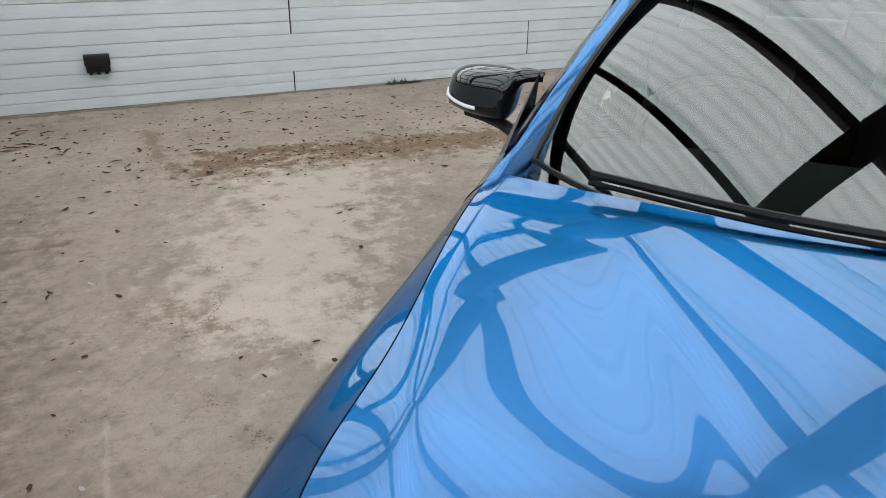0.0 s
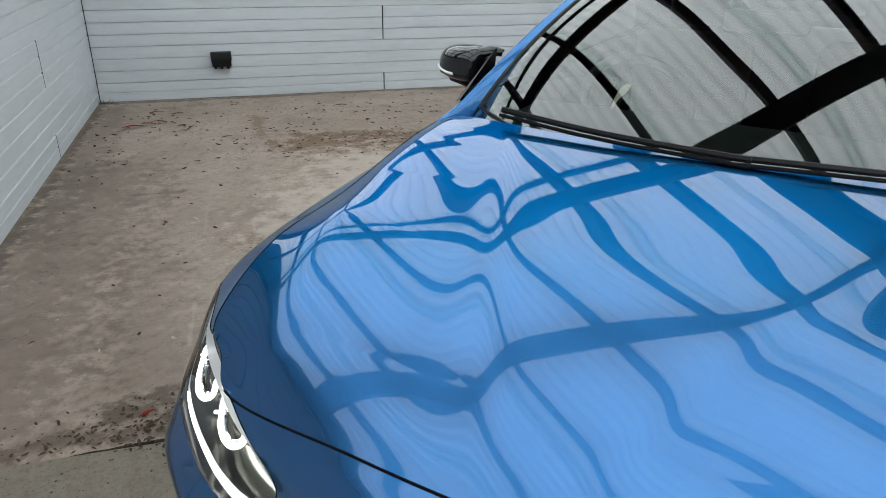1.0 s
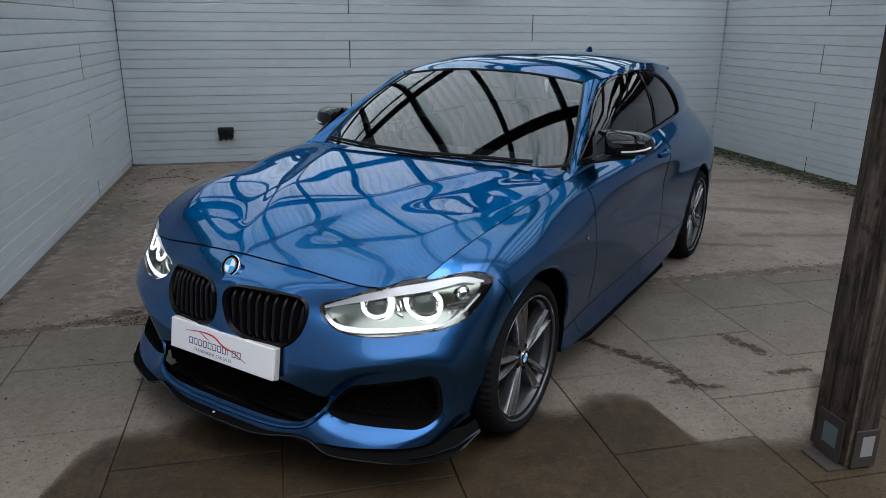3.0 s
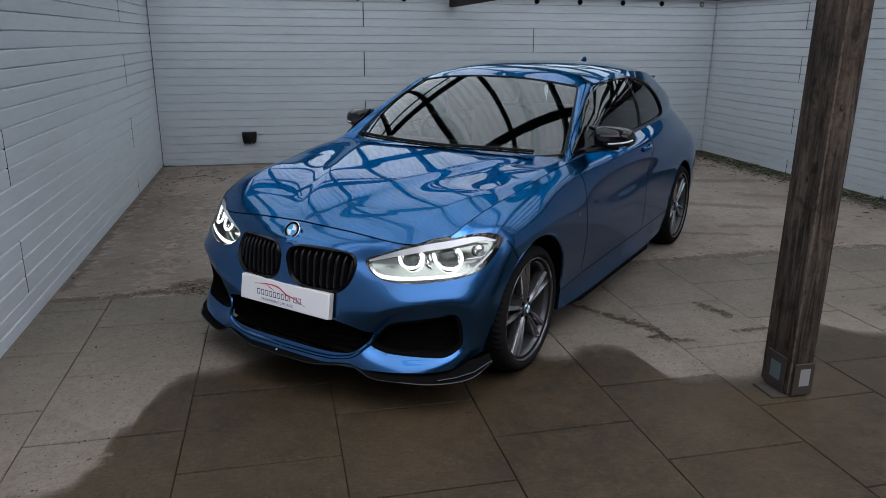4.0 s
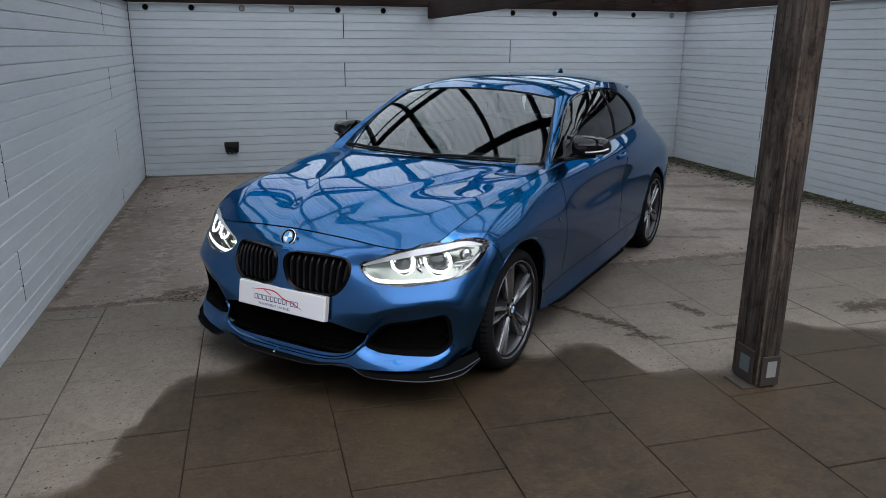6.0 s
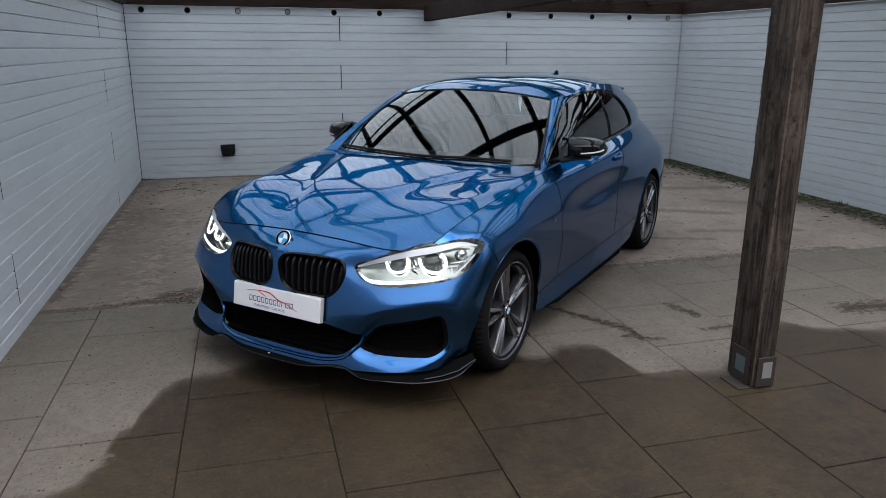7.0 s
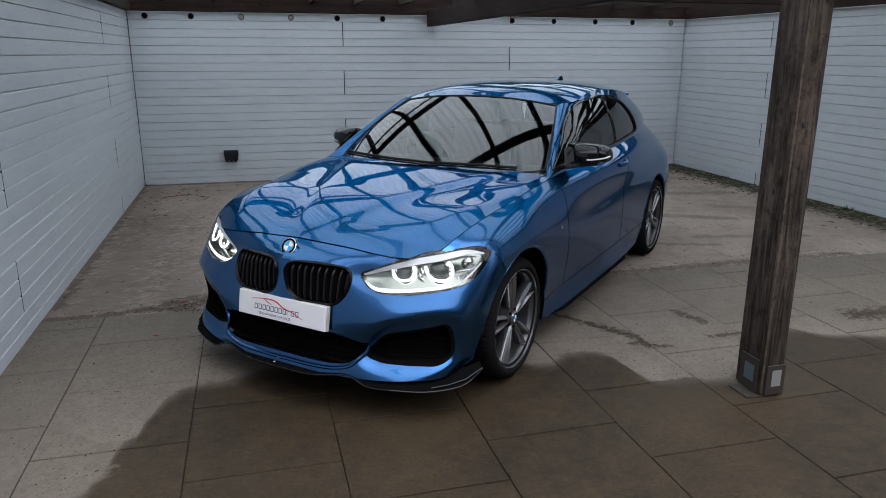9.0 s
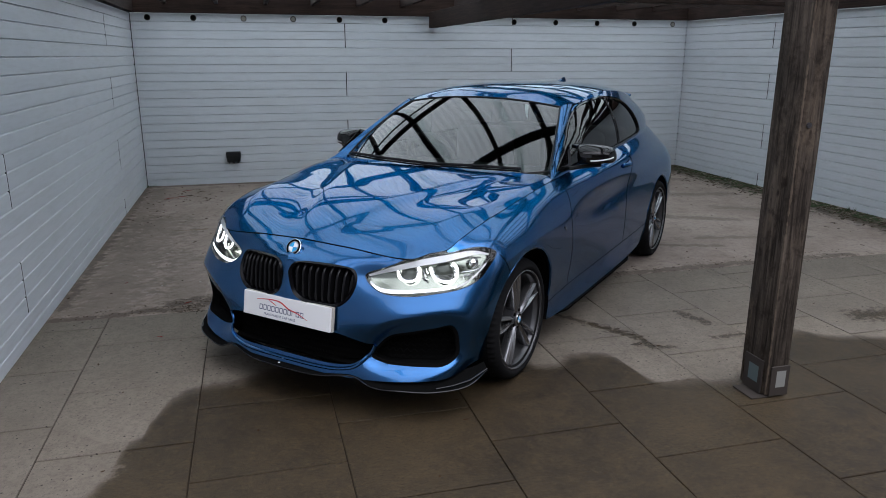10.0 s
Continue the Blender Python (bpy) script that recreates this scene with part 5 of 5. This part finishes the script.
# ---- timber frame and roof ----
def beam(name, x0, x1, y0, y1, z0, z1, mat, label, group="", bevel=0.004):
    ob = part(name, box(x0, x1, y0, y1, z0, z1, bevel), mat)
    return tagged(ob, label, "beam", group)


POST_X0, POST_X1, POST_Y0, POST_Y1 = 3.03, 3.147, -.362, -.172
post = part("post", box(POST_X0, POST_X1, POST_Y0, POST_Y1, 0.012, 2.08, 0.006, 2), POST_WOOD)
tagged(post, "weathered brown timber post bolted into a steel shoe on the paving", "post")
shoe = thing("post_shoe", "galvanised steel post shoe with blue and white labels", "bracket")
part("base_plate", box(2.958, 3.140, -.360, -.215, 0.0, 0.008, 0.002), GALV, shoe)
part("side_plate", box(3.020, 3.028, -.335, -.205, 0.010, 0.185, 0.002), GALV, shoe)
part("front_plate", box(3.045, 3.150, -.372, -.364, 0.010, 0.165, 0.002), GALV, shoe)
part("blue_label", ([(3.0195, -.31, .06), (3.0195, -.24, .06), (3.0195, -.24, .145), (3.0195, -.31, .145)], [(0, 1, 2, 3)]), STICKER_BLUE, shoe, smooth=False)
part("white_label", ([(3.075, -.3725, .055), (3.128, -.3725, .055), (3.128, -.3725, .14), (3.075, -.3725, .14)], [(0, 1, 2, 3)]), STICKER_WHITE, shoe, smooth=False)

bolt = part("bolt", barrel(.012, 0.0, .007, 16), ALLOY_DARK, post, "galvanised bolt head")
bolt.matrix_world = pose(3.074, POST_Y0, 1.316, 0, 0, 180)
RAFTERS = [-.20, .39, .97, 1.54, 2.11, 2.68, 3.40, 3.93, 4.487, 5.15, 5.739, 6.311]
beam("main_beam", 3.05, 3.13, -1.30, BACK - .05, 1.955, 2.155, BEAM_WOOD_Y, "dark stained beam from the wall to the post")
beam("wall_plate", LEFT, RIGHT, BACK - .09, BACK - .03, WALL_TOP, WALL_TOP + .235, BEAM_WOOD_X, "dark stained timber along the wall top")
beam("wall_plate", LEFT + .02, LEFT + .08, -1.3, BACK - .1, WALL_TOP, WALL_TOP + .235, BEAM_WOOD_Y, "dark stained timber along the wall top")
beam("wall_plate", RIGHT - .08, RIGHT - .02, -1.3, BACK - .1, WALL_TOP, WALL_TOP + .235, BEAM_WOOD_Y, "dark stained timber along the wall top")
for x in RAFTERS:
    beam("rafter", x - .024, x + .024, -1.25, BACK - .1, 2.205, 2.305, BEAM_WOOD_Y, "dark stained rafter under the roofing", "rafters")
for y, w in ((1.40, .075), (2.82, .075), (4.30, .075), (-.10, .075)):
    beam("cross_beam", LEFT + .1, RIGHT - .1, y - w, y + w, 2.158, 2.203, BEAM_WOOD_X, "dark stained cross beam under the rafters", "cross beams")
for y in (3.36, .01):
    beam("batten", LEFT, RIGHT, y - .025, y + .025, 2.307, 2.342, BEAM_WOOD_X, "thin dark batten under the roofing", "battens")


def roof_sheet(x0, x1, y0, y1, z, pitch=0.076, amp=0.014):
    n = int((x1 - x0) / pitch * 6)
    verts, faces = [], []
    for i in range(n + 1):
        x = x0 + (x1 - x0) * i / n
        dz = amp * math.sin(2 * math.pi * (x - x0) / pitch)
        verts += [(x, y0, z + dz), (x, y1, z + dz)]
    for i in range(n):
        faces.append((2 * i, 2 * i + 2, 2 * i + 3, 2 * i + 1))
    return verts, faces


for row, (y0, y1) in enumerate(((-.05, 3.52), (3.33, BACK + .1))):
    for k, x in enumerate(np.arange(LEFT - .1, RIGHT - .1, 0.76)):
        sh = part("roof_sheet", roof_sheet(x, min(x + .84, RIGHT + .1), y0, y1, 2.362 + 0.008 * (k % 2) + 0.016 * row), SHEET)
        tagged(sh, "translucent white corrugated roofing sheet", "roof sheet", "roof sheets")

# ---- cladding on the walls, paving, small things ----
COURSES = [0.0, .165, .475, .78, 1.09, 1.395, 1.70, 2.0, 2.10]


def clad_panel(length, height):
    """A length of cladding with its grooves; face towards -y, length along x."""
    n = max(1, round(height / 0.1017))
    prof = []
    for k in range(n):
        a, b = height * k / n, height * (k + 1) / n
        prof += [(a + .0004, -.006), (a + .0020, -.006), (a + .0028, -.017), (a + .0050, -.018), (b - .0090, -.018), (b - .0012, -.0095)]
    prof = [(0.0005, 0.0)] + prof + [(height - .001, 0.0)]
    verts = [(x, y, z) for x in (0.0055, length - 0.0055) for z, y in prof]
    m = len(prof)
    faces = [(i, m + i, m + i + 1, i + 1) for i in range(m - 1)]
    faces += [tuple(range(m)), tuple(range(2 * m - 1, m - 1, -1))]
    return verts, faces


def clad_wall(name, label, m, length, joints_even, joints_odd, body, ends=0.0):
    wall = part(name, box(*body), GAP_GREY, smooth=False)
    tagged(wall, label, "wall", kind="structure")
    cache = {}
    for c, (z0, z1) in enumerate(zip(COURSES[:-1], COURSES[1:])):
        cuts = [ends] + list(joints_even if c % 2 == 0 else joints_odd) + [length - ends]
        # added near-black strips stand in for the shade inside the joints
        for a in cuts[1:-1]:
            if "strip" + str(c) not in cache:
                cache["strip" + str(c)] = bpy.data.meshes.new("joint_strip")
                bm = box(-.0032, .0032, -.0186, 0.0, 0.003, z1 - z0 - 0.004)
                bm.to_mesh(cache["strip" + str(c)])
                bm.free()
                cache["strip" + str(c)].materials.append(GAP_GREY)
            s = new("joint_strip", cache["strip" + str(c)])
            s.parent = wall
            s.matrix_world = m @ Matrix.Translation((a, 0, z0)) @ Euler((0, radians(0.6 * (-1) ** c), 0)).to_matrix().to_4x4()
        for a, b in zip(cuts[:-1], cuts[1:]):
            key = (round(b - a, 3), round(z1 - z0, 3))
            if key not in cache:
                v, f = clad_panel(b - a, z1 - z0)
                cache[key] = mesh_from("panel", v, f, CLADDING, False)
            p = new("panel", cache[key])
            p.parent = wall
            p.matrix_world = m @ Matrix.Translation((a, 0, z0))


H = WALL_TOP + 0.02
clad_wall("wall_north", "white plastic clad wall with horizontal grooves", pose(LEFT, BACK, 0), RIGHT - LEFT, [1.945 - LEFT], [4.225 - LEFT], (LEFT - .15, RIGHT + .15, BACK, BACK + .15, -.05, H), 0.021)
clad_wall("wall_west", "white plastic clad wall with horizontal grooves", pose(LEFT, -5.0, 0, 0, 0, 90), BACK + 5.0, [4.87 + 5], [1.36 + 5], (LEFT - .15, LEFT, -5.0, BACK, -.05, H))
clad_wall("wall_east", "white plastic clad wall with horizontal grooves", pose(RIGHT, BACK, 0, 0, 0, -90), BACK + 2.0, [BACK - 4.7], [BACK - 2.2], (RIGHT, RIGHT + .15, -2.0, BACK, -.05, H))

# unseen wall, added to block low sky light and darken the car's reflections
unseen_wall = part("wall_south", box(-9, 18, -9.3, -9.0, -.05, 5.2), REMOTE, smooth=False)
tagged(unseen_wall, "plain dark rendered wall across the open yard", "wall", kind="structure")

bx = thing("wall_box", "small black plastic box fixed low on the clad wall", "box")
part("body", box(.375, .540, BACK - .085, BACK - .016, .285, .405, 0.008, 2), MATT_BLACK, bx)
part("lid", box(.368, .547, BACK - .092, BACK - .020, .335, .412, 0.006, 2), MATT_BLACK, bx)
for x in (.40, .455, .51):
    part("gland", box(x - .012, x + .012, BACK - .06, BACK - .035, .262, .286, 0.004), MATT_BLACK, bx)
for k, x in enumerate((-.416, .108, .698, 1.30, 1.88, 2.467, 4.249, 4.86, 5.485, 6.065, 6.68)):
    v = part("vent_hole", (np.array(dome(.036, .004)[0]), dome(.036, .004)[1]), GALV)
    v.matrix_world = pose(x, BACK - .019, 2.045, 90, 0, 0)
    tagged(v, "round vent in the top of the clad wall", "vent", "vents along the wall")
    part("mesh_disc", disc(.027, .0045, 24), VOID_BLACK if k not in (2, 3, 10) else GRIT, v)


# paving
def slab_mesh(lx, ly):
    bm = box(-lx / 2, lx / 2, -ly / 2, ly / 2, -.05, 0.0, 0.002)
    me = bpy.data.meshes.new("slab")
    bm.to_mesh(me)
    bm.free()
    me.materials.append(SLAB)
    return me


paving = part("paving", ([(LEFT - .1, -6.0, -.008), (9.5, -6.0, -.008), (9.5, EDGE_Y + .05, -.008), (LEFT - .1, EDGE_Y + .05, -.008)], [(0, 1, 2, 3)]), SOIL, smooth=False)
tagged(paving, "grey concrete paving slabs, partly wet and stained", "paving", kind="structure")
slab_cache = {}
PITCH_X, PITCH_Y = 0.621, 0.622
for c in range(-1, 16):
    x0 = -.25 + PITCH_X * c
    x1 = x0 + PITCH_X
    if x0 < LEFT:
        x0 = LEFT + .005
    if x0 > 9:
        continue
    phase = .54 if c % 2 == 0 else .22
    y1 = EDGE_Y
    y = phase + 2 * PITCH_Y
    while y > EDGE_Y - .08:
        y -= PITCH_Y
    while y1 > -5.6:
        lx, ly = round(x1 - x0 - (.0045 if c % 3 else .0055), 4), round(y1 - y - .0075, 4)
        if (lx, ly) not in slab_cache:
            slab_cache[(lx, ly)] = slab_mesh(lx, ly)
        s = new("slab", slab_cache[(lx, ly)])
        s.parent = paving
        s.matrix_world = pose((x0 + x1) / 2, (y + y1) / 2, random.uniform(-.0010, .0010), random.uniform(-.10, .10), random.uniform(-.10, .10), random.uniform(-.1, .1))
        y1, y = y, y - PITCH_Y


# ---- litter on the concrete ----
def litter(name, label, mat, count, place, size, seed, lift=0.004):
    rng = random.Random(seed)
    verts, faces = [], []
    for _ in range(count):
        x, y = place(rng)
        s = size * rng.uniform(0.3, 1.0) ** 1.5
        a = rng.uniform(0, 6.28)
        long = rng.uniform(1.0, 3.2)
        k = rng.choice((4, 5, 6))
        base = len(verts)
        z = lift + rng.uniform(0, 0.003)
        tilt = rng.uniform(-.25, .25)
        for i in range(k):
            t = 2 * math.pi * i / k + rng.uniform(-.25, .25)
            u, w = s * long * math.cos(t) * 0.5, s * math.sin(t) * 0.5
            verts.append((x + u * math.cos(a) - w * math.sin(a), y + u * math.sin(a) + w * math.cos(a), z + abs(u * tilt)))
        verts.append((x, y, z + s * 0.25))
        faces += [(base + i, base + (i + 1) % k, base + k) for i in range(k)]
    ob = part(name, (verts, faces), mat, smooth=False)
    return tagged(ob, label, "litter", kind="stuff")


def behind(rng):
    while True:
        x, y = rng.uniform(LEFT + .05, 6.6), rng.uniform(1.8, BACK - .1)
        if rng.random() < (0.07 + 0.93 * math.exp(-((y - 5.4) / 0.8) ** 2)) * (1.0 if x < 3.4 else 0.5):
            return x, y


litter("leaf_litter", "dead brown leaf and twig scraps on the concrete", LEAF_BROWN, 950, behind, 0.024, 3)
near_patch = lambda r: (r.gauss(2.0, .65), r.gauss(4.85, .16))
litter("soil_scraps", "brown soil and leaf scraps on the stained concrete", CRUMBS, 320, near_patch, 0.016, 13)
litter("leaf_scraps", "dead leaf scraps on the stained concrete", LEAF_BROWN, 130, near_patch, 0.020, 14)
litter("grit", "pale grit scattered on the concrete", GRIT, 260, behind, 0.016, 4)
litter("soil_crumbs", "dark soil crumbs along the edge of the concrete", CRUMBS, 1000, lambda r: (r.uniform(-.6, 5.5) if r.random() < .75 else r.gauss(.25, .12), r.gauss(1.72, .07)), 0.013, 5)
litter("specks", "small dark specks on the paving", LEAF_BROWN, 160, lambda r: (r.uniform(-.6, 6.0), r.uniform(-1.6, 1.5)), 0.012, 6, 0.001)
litter("moss_clumps", "green moss and soil along the wall foot", MOSS, 1900, lambda r: (6.88 - abs(r.gauss(0, .16)), 2.2 + 4.25 * (int(r.uniform(0, 7)) + r.random() ** 2) / 7), 0.030, 7)
litter("wall_foot_soil", "dark soil along the wall foot", CRUMBS, 1700, lambda r: (6.88 - abs(r.gauss(0, .24)), r.uniform(2.0, 6.5)), 0.030, 8)


def leaf(x, y, s, turn, mat, label):
    verts, faces = [], []
    for i in range(9):
        t = i / 8
        w = s * 0.28 * math.sin(math.pi * t) ** 0.8
        z = 0.006 + 0.012 * s / 0.1 * math.sin(math.pi * t) + (0.004 if i % 2 else 0)
        verts += [(s * (t - .5), -w, z + 0.006), (s * (t - .5), 0, z), (s * (t - .5), w, z + 0.006)]
    for i in range(8):
        for k in range(2):
            faces.append((3 * i + k, 3 * i + 3 + k, 3 * i + 4 + k, 3 * i + 1 + k))
    verts = [(x * .85, y * .42, .004 + z * .40) for x, y, z in verts]
    ob = part("leaf", (verts, faces), mat)
    ob.matrix_world = pose(x, y, 0.004, 0, 0, turn)
    tagged(ob, label, "leaf", "dead leaves")
    return ob


for x, y, s, turn, red in ((-.10, 6.04, .13, 10, 1), (-.13, 5.65, .15, 170, 1), (-.24, 5.58, .20, 15, 1), (-.05, 5.70, .16, -20, 0), (.20, 5.48, .09, 60, 0), (.47, 5.13, .10, 20, 0), (.95, 5.17, .10, -5, 0), (1.43, 5.96, .14, 5, 0), (2.19, 5.54, .12, 0, 0), (-.25, 2.34, .03, 40, 1), (.215, 1.775, .07, 35, 1), (.10, 1.19, .045, -30, 1), (.07, 5.95, .12, 30, 0)):
    leaf(x, y, s, turn, LEAF_RED if red else LEAF_BROWN, "curled red dead leaf on the ground" if red else "curled brown dead leaf on the concrete")


def tuft(x, y, n, h, seed):
    rng = random.Random(seed)
    verts, faces = [], []
    for _ in range(n):
        a, r = rng.uniform(0, 6.28), rng.uniform(0, .05)
        px, py = x + r * 2 * math.cos(a), y + r * math.sin(a) * .5
        hh, lean, w = h * rng.uniform(.4, 1), rng.uniform(0, .05), rng.uniform(.002, .006)
        b = len(verts)
        verts += [(px - w, py, 0), (px + w, py, 0), (px + lean * math.cos(a), py + lean * math.sin(a), hh)]
        faces.append((b, b + 1, b + 2))
    return verts, faces


for k, (x, y, n, h) in enumerate(((2.85, 6.50, 60, .06), (2.98, 6.49, 40, .04), (6.82, 3.1, 30, .07), (6.80, 5.2, 40, .05), (-.57, 6.5, 30, .04))):
    tagged(part("weed", tuft(x, y, n, h, k), MOSS, smooth=False), "small green weed tuft at the wall foot", "weed", "weeds along the walls", "stuff")
